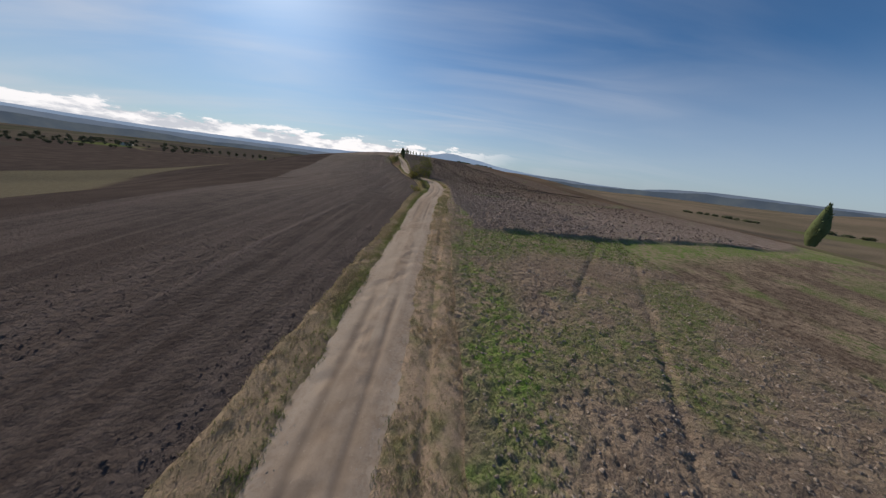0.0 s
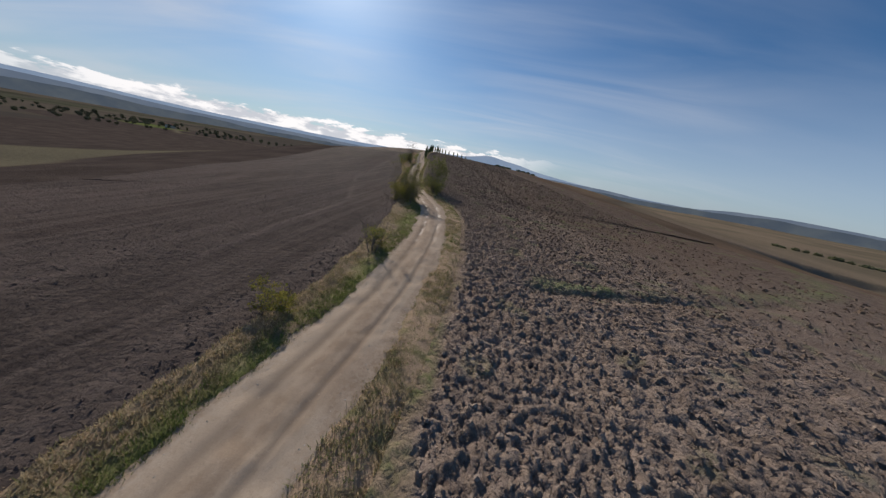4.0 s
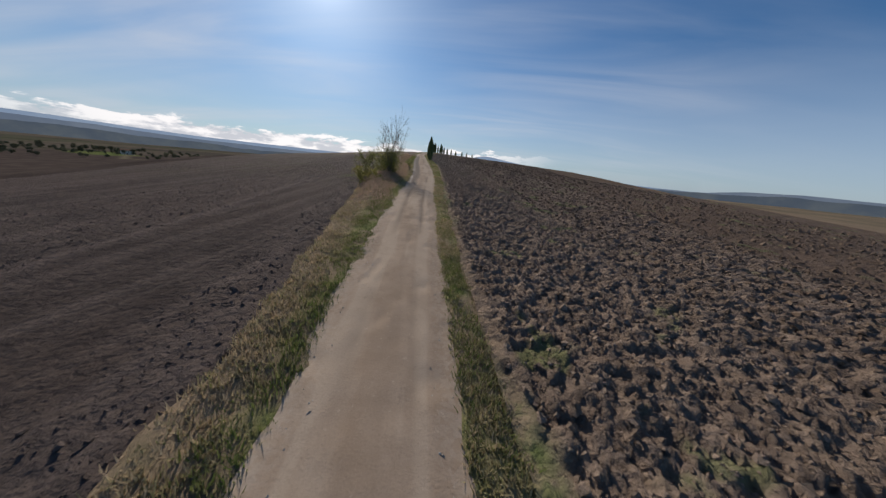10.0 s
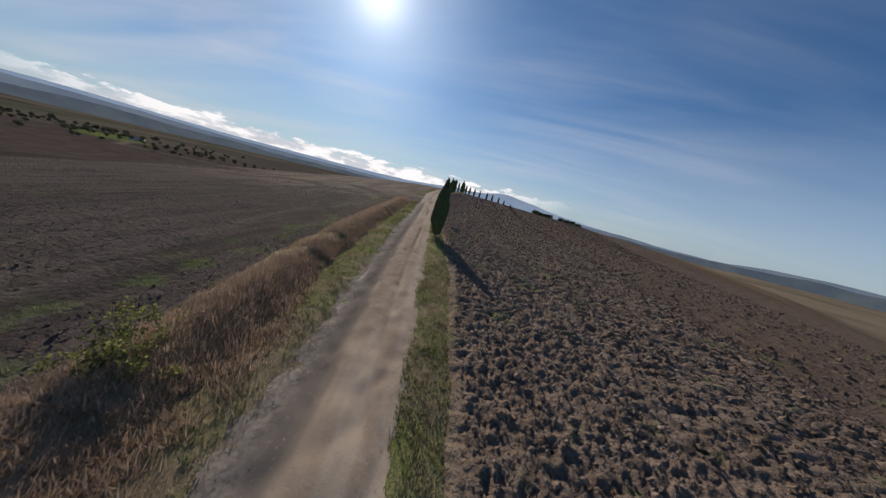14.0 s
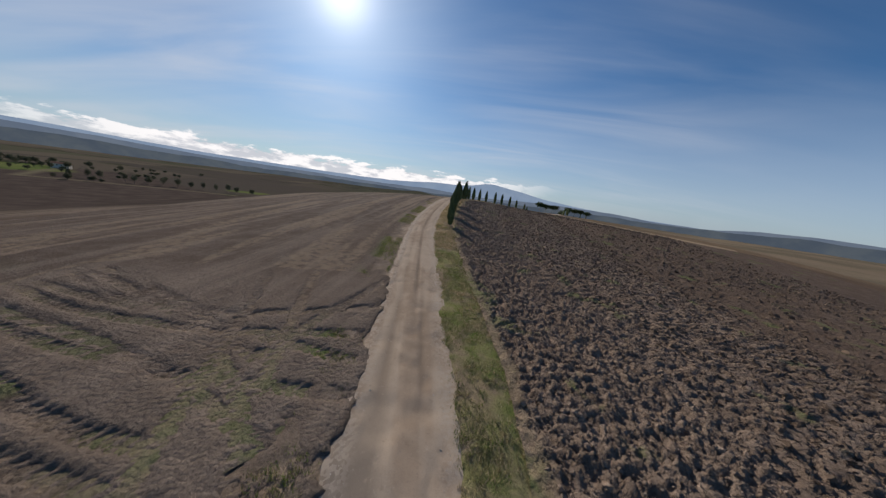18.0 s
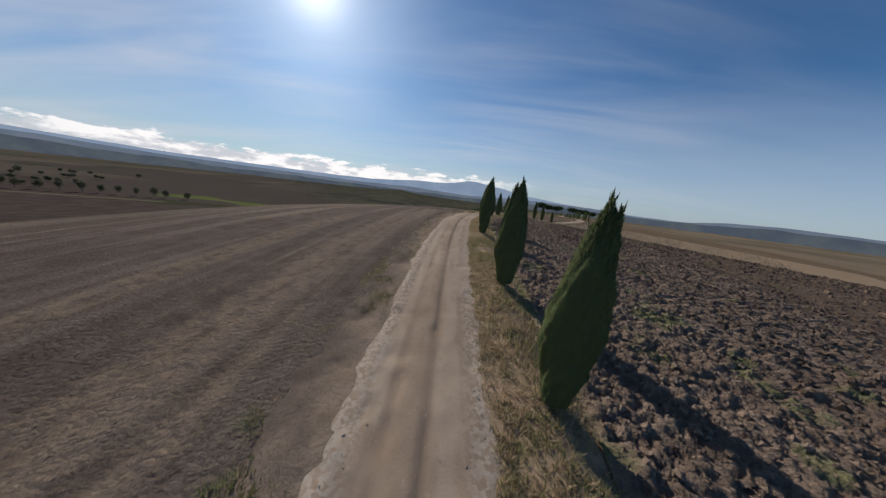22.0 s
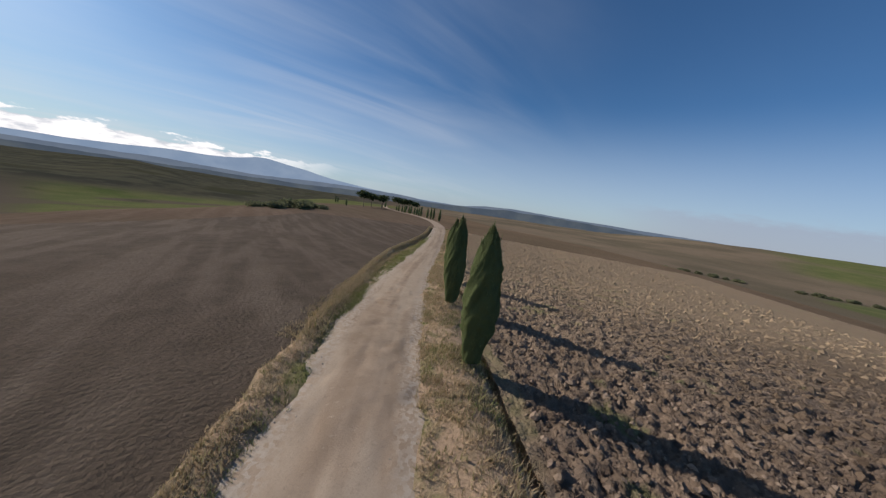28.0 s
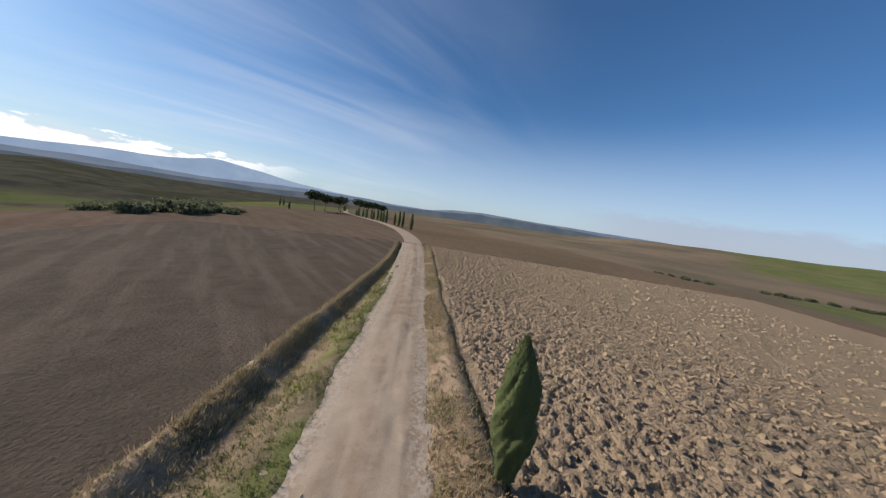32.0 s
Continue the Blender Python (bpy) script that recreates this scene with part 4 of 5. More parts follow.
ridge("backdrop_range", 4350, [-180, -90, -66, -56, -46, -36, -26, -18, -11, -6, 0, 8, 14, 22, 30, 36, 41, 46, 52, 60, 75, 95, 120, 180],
      [-0.2, 0.2, 0.6, 0.2, -0.3, -0.4, -0.6, -0.6, -0.5, -0.6, -0.8, -0.4, -0.2, -0.2, -0.6, -0.5, 0.25, 0.5, 0.45, 0.4, 0.4, 0.2, 0.2, 0.0], 0.2, haze_mid, "wooded hills far off, tinted blue for haze")
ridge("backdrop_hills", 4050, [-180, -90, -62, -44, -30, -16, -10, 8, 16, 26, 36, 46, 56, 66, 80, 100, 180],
      [-0.6, -0.4, -0.2, -0.9, -1.1, -1.2, -1.2, -1.2, -0.8, -0.8, -0.6, 0.15, 0.1, 0.0, -0.4, -0.5, -0.6], 0.35, haze_near, "dark rolling hills before the mountain")
# ---------------------------------------------------------------- loose clods
def clod_material(name, dark, light, tan=True):
    n = Net(name)
    c = n.mix(n.island(), dark, light)
    c = n.mix(n.ramp(n.noise(6.0, 5, 0.65), 0.35, 0.7, 0.0, 0.5), c, tuple(v * 0.6 for v in dark))
    if tan:
        c = n.mix(n.attr("tan"), c, n.mix(0.65, c, (0.46, 0.35, 0.22)))
        c = n.mix(n.attr("pale"), c, n.mix(n.island(), (0.26, 0.205, 0.165), (0.42, 0.345, 0.285)))
    n.colour(c)
    n.bump(n.noise(12.0, 6, 0.75), 1.0, 0.08)
    return n.mat


def clods(name, count, y0, y1, place, size, mat, label, relief, keep=None, small=False, pack=None):
    """Broken lumps of soil lying on a field, as one mesh."""
    g = np.random.default_rng(len(name) * 31 + count)
    if pack:       # loose rows, so that the lumps lie side by side
        across = max(1, int(round(pack[0] / pack[1])))
        along = int((y1 - y0) / pack[1])
        count = across * along
        i = np.arange(count)
        y = y0 + (i // across + g.uniform(-0.1, 1.1, count)) * pack[1]
        d = place(y, (i % across + g.uniform(-0.1, 1.1, count)) / across)
    else:
        y = g.uniform(y0, y1, count)
        d = place(y, g.uniform(0, 1, count))
    if keep is not None:
        ok = keep(y, d)
        y, d = y[ok], d[ok]
    n = len(y)
    x, wy, z = at_road(y, d)
    z = z + relief(y, d, x, wy)
    s = size * (0.45 + 1.45 * g.random(n) ** 2.4)
    # a dome of six corners at the foot, three at the shoulder and one on top
    belt = [(math.cos(k * math.pi / 3), math.sin(k * math.pi / 3)) for k in range(6)]
    base = np.array([(p, q, -0.1) for p, q in belt] + [(0.62 * p + 0.16 * q, 0.62 * q - 0.16 * p, 0.62) for p, q in belt[::2]] + [(0, 0, 1.0)])
    tri = np.array([[k, (k + 1) % 6, 6 + (k + 1) // 2 % 3] for k in range(6)] + [[6 + k, 2 * k + 1, 6 + (k + 1) % 3] for k in range(3)] + [[6 + k, 6 + (k + 1) % 3, 9] for k in range(3)])
    if small:      # four corners and a short ridge
        base = np.array([[1, 0.2, 0], [0, 1, 0], [-1, -0.2, 0], [0, -1, 0], [0.35, 0.25, 0.75], [-0.4, -0.2, 0.65]])
        tri = np.array([[0, 1, 4], [1, 5, 4], [1, 2, 5], [2, 3, 5], [3, 4, 5], [3, 0, 4]])
    m = len(base)
    v = base[None] * s[:, None, None] * (0.75 + 0.5 * g.random((n, m, 1)))
    v = v + (g.random((n, m, 3)) - 0.5) * s[:, None, None] * 0.62
    v[:, :, 0] *= 0.8 + 0.5 * g.random((n, 1))
    a = g.uniform(0, 2 * np.pi, n)
    c, q = np.cos(a)[:, None], np.sin(a)[:, None]
    v = np.stack([v[:, :, 0] * c - v[:, :, 1] * q, v[:, :, 0] * q + v[:, :, 1] * c, v[:, :, 2]], -1)
    v = v + np.stack([x, wy, z - 0.12 * s], -1)[:, None]
    f = tri[None] + (np.arange(n) * m)[:, None, None]
    me = mesh_from(name, v.reshape(-1, 3), f.reshape(-1, 3), mat, {"tan": np.repeat(0.9 * smooth(y, 388, 424) * (d > 0), m), "pale": np.repeat(0.55 * (1 - smooth(y, 60, 90)) * (d > 0), m)}, smooth_faces=False)
    return tagged(new(name, me), label, "soil clods", kind="stuff")


clod_mat = clod_material("clod_faces", (0.195, 0.146, 0.109), (0.350, 0.268, 0.202))
slope_clod_mat = clod_material("slope_clods", (0.120, 0.087, 0.064), (0.215, 0.160, 0.116))
dark_clod_mat = clod_material("dark_clod_faces", (0.095, 0.075, 0.064), (0.185, 0.146, 0.122))
stubble_clod_mat = clod_material("plot_lumps", (0.27, 0.215, 0.155), (0.44, 0.36, 0.265))
pale_clod_mat = clod_material("pale_clod_faces", (0.18, 0.142, 0.112), (0.30, 0.245, 0.195))
ploughed = lambda y, d: clod_here(y, d) > 0.6
clods("soil_clods", 0, 38, 470, lambda y, u: edge_right(y) + 0.25 + 9.5 * u, 0.078, clod_mat, "broken brown clods turned up by the plough", right_relief, ploughed, False, (9.5, 0.30))
clods("soil_crumbs", 30000, 38, 470, lambda y, u: edge_right(y) + 0.2 + 9 * u, 0.060, clod_mat, "crumbs of brown soil between the clods", right_relief, ploughed, True)
clods("soil_clods_slope", 1, 38, 470, lambda y, u: edge_right(y) + 9.8 + 18 * u, 0.125, slope_clod_mat, "broken brown clods across the ploughed slope", right_relief, ploughed, True, (18, 0.37))
clods("soil_clods_far", 2, 38, 470, lambda y, u: edge_right(y) + 28 + 40 * u, 0.18, slope_clod_mat, "brown clods far down the ploughed slope", right_relief, ploughed, True, (40, 0.85))
clods("stubble_lumps", 30000, -30, 60, lambda y, u: edge_right(y) + 0.6 + 26 * u, 0.062, stubble_clod_mat, "small soil lumps among weeds on the grass plot", right_relief, lambda y, d: clod_here(y, d) < 0.4, True)
clods("dark_clods", 76000, -50, 256, lambda y, u: -(edge_left(y) + 0.1 + 22 * u ** 1.4), 0.042, dark_clod_mat, "small dark clods of the tilled field", left_relief,
      lambda y, d: rough_left(y, d) > 0.25, True)
clods("pale_clods", 8000, 260, 374, lambda y, u: -(edge_left(y) + 0.1 + 12 * u ** 1.3), 0.022, pale_clod_mat, "small clods on the harrowed field", pale_relief, None, True)
stone_net = Net("pale_stone")
stone_net.colour(stone_net.mix(stone_net.island(), (0.27, 0.235, 0.19), (0.46, 0.42, 0.36)))
clods("road_stones", 7000, -10, 470, lambda y, u: np.where(u < 0.5, -1, 1) * (1.15 + 0.75 * np.abs(2 * (2 * u % 1) - 1)), 0.019, stone_net.mat, "loose pale stones along the road's edges", road_relief, None, True)


# ---------------------------------------------------------------- grass
def grass_material(name, cols, glow=0.35):
    n = Net(name)
    c = n.mix(n.ramp(n.island(), 0.0, 1.0), cols[0], cols[1])
    c = n.mix(n.attr("dry"), c, n.mix(n.island(), cols[2], cols[3]))
    n.colour(c)
    tr = n.t.nodes.new("ShaderNodeBsdfTranslucent")
    n.t.links.new(c, tr.inputs[0])
    mx = n.t.nodes.new("ShaderNodeMixShader")
    mx.inputs[0].default_value = glow
    n.t.links.new(n.bsdf.outputs[0], mx.inputs[1])
    n.t.links.new(tr.outputs[0], mx.inputs[2])
    n.t.links.new(mx.outputs[0], n.out.inputs[0])
    return n.mat


grass_mat = grass_material("grass_blades", ((0.115, 0.150, 0.040), (0.19, 0.215, 0.068), (0.36, 0.27, 0.16), (0.50, 0.40, 0.26)))
russet_mat = grass_material("russet_stalks", ((0.14, 0.13, 0.05), (0.20, 0.17, 0.07), (0.34, 0.235, 0.17), (0.50, 0.37, 0.275)))


def tufts(name, count, y0, y1, place, tall, mat, label, relief, chance, dryness, blades=5, seed=1, slim=1.0):
    g = np.random.default_rng(seed)
    y = g.uniform(y0, y1, count)
    d = place(y, g.uniform(0, 1, count))
    x, wy, z = at_road(y, d)
    ok = g.random(count) < chance(y, d, x, wy)
    y, d, x, wy, z = y[ok], d[ok], x[ok], wy[ok], z[ok]
    z = z + relief(y, d, x, wy)
    n = len(y)
    h = tall * (0.45 + 0.9 * g.random(n))
    dry = np.clip(dryness(y, d, x, wy) + g.normal(0, 0.3, n), 0, 1)
    a = g.uniform(0, 2 * np.pi, (n, blades))
    lean = g.uniform(0.15, 0.85, (n, blades))
    hh = h[:, None] * g.uniform(0.6, 1.1, (n, blades))
    ox, oy = g.normal(0, 0.07, (n, blades)), g.normal(0, 0.07, (n, blades))
    w = (0.012 + 0.03 * tall) * slim
    base = np.stack([x[:, None] + ox, wy[:, None] + oy, np.repeat(z[:, None], blades, 1) - 0.02], -1)
    side = np.stack([-np.sin(a) * w, np.cos(a) * w, 0 * a], -1)
    tip = base + np.stack([np.cos(a) * hh * lean, np.sin(a) * hh * lean, hh * (1 - 0.35 * lean)], -1)
    v = np.stack([base - side, base + side, tip], 2).reshape(-1, 3)
    f = np.arange(len(v)).reshape(-1, 3)
    me = mesh_from(name, v, f, mat, {"dry": np.repeat(dry, blades * 3)}, smooth_faces=False)
    return tagged(new(name, me), label, "grass", kind="stuff")


clump = lambda s, k, lo, hi: (lambda y, d, x, wy: smooth(fbm(x / s, wy / s, 3, k), lo, hi))
tufts("grass_left", 60000, -20, 258, lambda y, u: -(1.75 + u * (edge_left(y) - 1.6)), 0.20, grass_mat, "short green and straw grass on the road verge", verge_left_relief,
      lambda y, d, x, wy: 0.25 + 0.75 * smooth(fbm(x / 2, wy / 2, 3, 71), 0.35, 0.6), lambda y, d, x, wy: 0.08 + 0.5 * dry_stretch(y) + 0.8 * smooth(-d / edge_left(y), 0.58 - 0.18 * smooth(y, 155, 185), 0.86 - 0.21 * smooth(y, 155, 185)), 5, 11)
tufts("grass_left_ditch", 26000, 376, 470, lambda y, u: -(1.75 + u * (edge_left(y) - 1.6)), 0.17, grass_mat, "green grass along the ditch with a dry bank", verge_left_relief,
      lambda y, d, x, wy: 0.3 + 0.7 * smooth(fbm(x / 2, wy / 2, 3, 72), 0.35, 0.6), lambda y, d, x, wy: 0.12 + 0.8 * smooth(-d / edge_left(y), 0.66, 0.86), 5, 12)
tufts("grass_right", 52000, -20, 292, lambda y, u: 1.8 + u * (edge_right(y) - 1.7), 0.19, grass_mat, "green verge grass beside the ploughed field", verge_right_relief,
      lambda y, d, x, wy: 0.2 + 0.8 * smooth(fbm(x / 2, wy / 2, 3, 73), 0.4, 0.6), lambda y, d, x, wy: 0.3 + 0.45 * smooth(fbm(x / 6, wy / 6, 3, 79), 0.42, 0.6) + 0.4 * (1 - smooth(y, 36, 56)), 5, 13)
tufts("straw_right", 40000, 284, 470, lambda y, u: 1.85 + u * (edge_right(y) - 1.7), 0.24, grass_mat, "dry straw-coloured grass at the feet of the cypresses", verge_right_relief,
      lambda y, d, x, wy: 0.25 + 0.75 * smooth(fbm(x / 2, wy / 2, 3, 74), 0.35, 0.55), lambda y, d, x, wy: 1.0 - 0.4 * smooth(fbm(x / 3, wy / 3, 3, 75), 0.58, 0.68), 5, 14)
tufts("russet_stalks", 46000, 158, 258, lambda y, u: -(edge_left(y) - 3.0 - 1.7 * dry_stretch(y) + u * (2.9 + 1.7 * dry_stretch(y))), 0.42, russet_mat, "dry russet stalks matted over the roadside bank", verge_left_relief,
      lambda y, d, x, wy: smooth(y, 158, 190) * smooth(fbm(x / 2.5, wy / 2.5, 3, 76), 0.25, 0.42) * np.clip(1.2 - np.abs((-d - edge_left(y) + 1.55 + 0.7 * dry_stretch(y)) / (1.5 + 0.8 * dry_stretch(y))) ** 2, 0, 1), lambda y, d, x, wy: 0.95 + 0 * y, 5, 15, 0.6)
tufts("shoulder_weeds", 15000, 258, 374, lambda y, u: -(2.1 + u * 2.0), 0.15, grass_mat, "low weeds creeping from the field onto the road's edge", lambda y, d, x, wy: 0.03 + 0 * y,
      lambda y, d, x, wy: smooth(fbm(x / 3, wy / 3, 4, 98), 0.44, 0.58) * (1 - 0.85 * smooth(y, 318, 338)), lambda y, d, x, wy: 0.2 + 0.6 * smooth(y, 312, 338), 5, 19)
tufts("weeds_behind_bank", 5000, 172, 258, lambda y, u: -(edge_left(y) + u * 4.5), 0.16, grass_mat, "weeds among the lumps behind the bank", left_relief,
      lambda y, d, x, wy: 1.6 * left_weeds(y, d, x, wy), lambda y, d, x, wy: 0.45 + 0 * y, 5, 20)
tufts("bank_stalks", 12000, 398, 470, lambda y, u: -(np.maximum(edge_left(y) - 1.1, 2.75) + u * 1.3), 0.27, grass_mat, "dry brown stalks along the bank above the ditch", verge_left_relief,
      lambda y, d, x, wy: smooth(fbm(x / 1.8, wy / 1.8, 3, 78), 0.30, 0.45), lambda y, d, x, wy: 0.95 + 0 * y, 6, 18)
tufts("plot_grass", 40000, -10, 48, lambda y, u: edge_right(y) + u * 26, 0.15, grass_mat, "thin weeds and grass on the fallow plot", right_relief,
      lambda y, d, x, wy: np.clip(right_green(y, d, x, wy) * 1.2 + 0.1, 0, 1), lambda y, d, x, wy: 0.75 - 0.95 * right_green(y, d, x, wy), 4, 16)
tufts("field_weeds", 3500, 44, 470, lambda y, u: edge_right(y) + u * 24, 0.16, grass_mat, "scattered weeds between the clods", right_relief,
      lambda y, d, x, wy: right_green(y, d, x, wy) * 1.3, lambda y, d, x, wy: 0.2 + 0 * y, 5, 17)


# ---------------------------------------------------------------- trees
def child(name, me, parent, label=""):
    ob = new(name, me)
    ob.parent = parent
    if label:
        tagged(ob, label)
    return ob


def leaf_material(name, a, b, glow=0.3):
    n = Net(name)
    c = n.mix(n.island(), a, b)
    n.colour(c)
    n.bsdf.inputs["Roughness"].default_value = 0.7
    tr = n.t.nodes.new("ShaderNodeBsdfTranslucent")
    n.t.links.new(c, tr.inputs[0])
    mx = n.t.nodes.new("ShaderNodeMixShader")
    mx.inputs[0].default_value = glow
    n.t.links.new(n.bsdf.outputs[0], mx.inputs[1])
    n.t.links.new(tr.outputs[0], mx.inputs[2])
    n.t.links.new(mx.outputs[0], n.out.inputs[0])
    return n.mat


cypress_mat = leaf_material("cypress_green", (0.105, 0.132, 0.058), (0.190, 0.220, 0.098), 0.36)
olive_leaf = leaf_material("olive_yellow_leaves", (0.115, 0.14, 0.034), (0.33, 0.275, 0.066), 0.52)
dark_leaf = leaf_material("dark_green_leaves", (0.105, 0.13, 0.040), (0.26, 0.255, 0.085), 0.6)
scrub_leaf = leaf_material("olive_scrub", (0.115, 0.128, 0.070), (0.19, 0.195, 0.110), 0.35)
# valley trees: leaf colour lightened to stand in for haze over the distance
wood_leaf = leaf_material("hazed_wood_leaves", (0.068, 0.078, 0.050), (0.118, 0.122, 0.078), 0.3)
pine_leaf = leaf_material("pine_green", (0.040, 0.056, 0.026), (0.085, 0.105, 0.045), 0.2)
bark_net = Net("grey_bark")
bark_net.colour(bark_net.mix(bark_net.ramp(bark_net.noise(9, 5), 0.3, 0.7), (0.10, 0.082, 0.064), (0.22, 0.19, 0.16)))
bark_net.bump(bark_net.noise(25, 5), 0.6, 0.03)
bark = bark_net.mat


def tube_arrays(segments, sides=5):
    """Tapered tubes for rows of (start, end, radius at start, radius at end)."""
    seg = [np.array([s[k] for s in segments], float) for k in range(4)]
    a, b, r0, r1 = seg
    w = b - a
    w /= np.linalg.norm(w, axis=1, keepdims=True) + 1e-9
    ref = np.where(np.abs(w[:, 2:3]) > 0.9, np.array([[1.0, 0, 0]]), np.array([[0, 0, 1.0]]))
    u = np.cross(w, ref)
    u /= np.linalg.norm(u, axis=1, keepdims=True)
    q = np.cross(w, u)
    t = np.arange(sides) * 2 * np.pi / sides
    ring = np.cos(t)[None, :, None] * u[:, None] + np.sin(t)[None, :, None] * q[:, None]
    v = np.concatenate([a[:, None] + ring * r0[:, None, None], b[:, None] + ring * r1[:, None, None]], 1)
    k = np.arange(sides)
    f = np.stack([k, (k + 1) % sides, (k + 1) % sides + sides, k + sides], -1)
    faces = f[None] + (np.arange(len(a)) * 2 * sides)[:, None, None]
    return v.reshape(-1, 3), faces.reshape(-1, 4)


def cypress_crown(seed, blunt=1.7, flames=260, leaders=2, rows=64, sides=40, flakes=26000, coarse=1.0):
    """A crown one metre wide at most and one high: spindles with upswept bulges, tongues along their outline and fine sprays all over, one mesh."""
    g = np.random.default_rng(seed)
    spindles = [(0.0, 0.0, 1.0, 0.90)]
    for k in range(leaders):
        ang = g.uniform(0, 6.28)
        out = g.uniform(0.10, 0.19)
        spindles.append((out * np.cos(ang), out * np.sin(ang), g.uniform(0.72, 0.98), g.uniform(0.42, 0.70)))
    table = np.array(spindles)

    def surface(which, q, t, grow=1.0):
        """Points on a spindle at the height q and the bearing t."""
        sp = table[which]
        r = 0.5 * np.clip(0.55 + 1.5 * q, 0, 1) * np.clip(1 - np.clip((q - 0.30) / 0.70, 0, 1) ** blunt, 0, 1) ** 0.85 * sp[..., 3]
        c, h = np.cos(t), q * sp[..., 2]
        bulge = fbm(c * 2.6 + seed + 9 + which * 3.7, np.sin(t) * 2.6 + h * 9 + 5, 2, seed)                 # upright lobes
        tuft = fbm(c * 7.0 + 30 + which * 5.1, np.sin(t) * 7.0 + h * 22 + 40, 2, seed + 4)                  # tufts on them
        r = r * grow * (0.62 + 0.50 * bulge + 0.26 * tuft)
        lift = 0.03 * (bulge - 0.5)
        return np.stack([sp[..., 0] * np.minimum(1, q * 3) + r * c, sp[..., 1] * np.minimum(1, q * 3) + r * np.sin(t), 0.01 + 0.97 * h + lift * (1 - q)], -1), r

    V, F, off = [], [], 0
    for k in range(len(spindles)):
        Q, Tt = np.meshgrid(np.linspace(0.0, 1.0, rows), np.linspace(0, 2 * np.pi, sides, endpoint=False), indexing="ij")
        v, _ = surface(np.full(Q.shape, k), Q, Tt)
        i = np.arange(rows * sides).reshape(rows, sides)
        f = np.stack([i[:-1], np.roll(i[:-1], -1, 1), np.roll(i[1:], -1, 1), i[1:]], -1).reshape(-1, 4)
        V.append(v.reshape(-1, 3))
        F.append(f + off)
        off += rows * sides
    # tongues: slim upright shoots that break the outline
    share = table[:, 3] / table[:, 3].sum()
    n = flames
    which, q, t = g.choice(len(spindles), n, p=share), g.random(n) ** 0.7 * 0.99, g.uniform(0, 2 * np.pi, n)
    foot, _ = surface(which, q, t, 0.9)
    out = np.stack([np.cos(t), np.sin(t), 0 * t], -1)
    tip = foot + out * g.uniform(0.0, 0.05, (n, 1)) + np.array([0, 0, 1.0]) * g.uniform(0.03, 0.075, (n, 1))
    mid = foot * 0.6 + tip * 0.4
    w = g.uniform(0.012, 0.026, (n, 1)) * coarse
    along = np.stack([-np.sin(t), np.cos(t), 0 * t], -1)
    v = np.stack([foot, mid + along * w, mid + out * w, mid - along * w, tip], 1)
    f = np.array([[0, 1, 2, 2], [0, 2, 3, 3], [4, 2, 1, 1], [4, 3, 2, 2], [0, 3, 1, 1], [4, 1, 3, 3]])
    V.append(v.reshape(-1, 3))
    F.append((f[None] + (np.arange(n) * 5)[:, None, None]).reshape(-1, 4) + off)
    off += n * 5
    # sprays: narrow leaves that stand up and out
    n = flakes
    which, q, t = g.choice(len(spindles), n, p=share), g.random(n) ** 0.85 * 0.995, g.uniform(0, 2 * np.pi, n)
    b, _ = surface(which, q, t, 0.985)
    a3 = t + g.normal(0, 0.7, n)
    o = np.stack([np.cos(a3), np.sin(a3), 0 * a3], -1)
    ax = o * g.uniform(0.15, 0.9, (n, 1)) + np.array([0, 0, 0.42]) + g.normal(0, 0.22, (n, 3)) * np.array([1, 1, 0.25])
    ax = ax * g.uniform(0.018, 0.042, (n, 1)) * coarse
    sd = np.stack([-np.sin(a3), np.cos(a3), 0 * a3], -1) * g.uniform(0.005, 0.010, (n, 1)) * coarse
    V.append(np.stack([b - ax * 0.25 + sd, b - ax * 0.25 - sd, b + ax], 1).reshape(-1, 3))
    F.append(np.arange(3 * n).reshape(-1, 3)[:, [0, 1, 2, 2]] + off)
    return np.concatenate(V), np.concatenate(F)


def tri_faces(f):
    """Quads of which some have a doubled corner, as triangles."""
    a, b = f[:, [0, 1, 2]], f[:, [0, 2, 3]]
    return np.concatenate([a, b[f[:, 2] != f[:, 3]]])


def cypress_meshes(seed, tall, wide, **kw):
    v, f = cypress_crown(seed, **kw)
    v = v * np.array([wide * 0.94, wide * 0.94, tall - 0.25]) + np.array([0, 0, 0.25])
    return mesh_from("crown", v, tri_faces(f), cypress_mat)


def trunk_mesh(h, r, lean=0.0, sides=7):
    v, f = tube_arrays([((0, 0, -0.2), (lean, 0, h * 0.5), r, r * 0.8), ((lean, 0, h * 0.5), (lean * 1.5, 0, h), r * 0.8, r * 0.45)], sides)
    return mesh_from("trunk", v, f, bark)


def put_cypress(y, d, tall, wide, seed, label, group, lean=0.0):
    x, wy, z = (float(a[0]) for a in at_road(np.array([float(y)]), np.array([float(d)])))
    root = new("cypress_tree")
    root.matrix_world = pose(x, wy, z + 0.08, -1.2, lean, 0) if y > 395 else pose(x, wy, z + 0.08, 0, lean, 0)   # lean: degrees off the road
    child("trunk", trunk_mesh(0.9, 0.10), root)
    child("crown", cypress_meshes(seed, tall, wide, leaders=2 + seed % 3, blunt=2.8 if seed > 12 else 2.1 if seed == 7 else 1.8), root)
    return tagged(root, label, "tree", group)


ROW = "cypresses beside the road"
slim = "slim dark green cypress on the dry roadside verge"
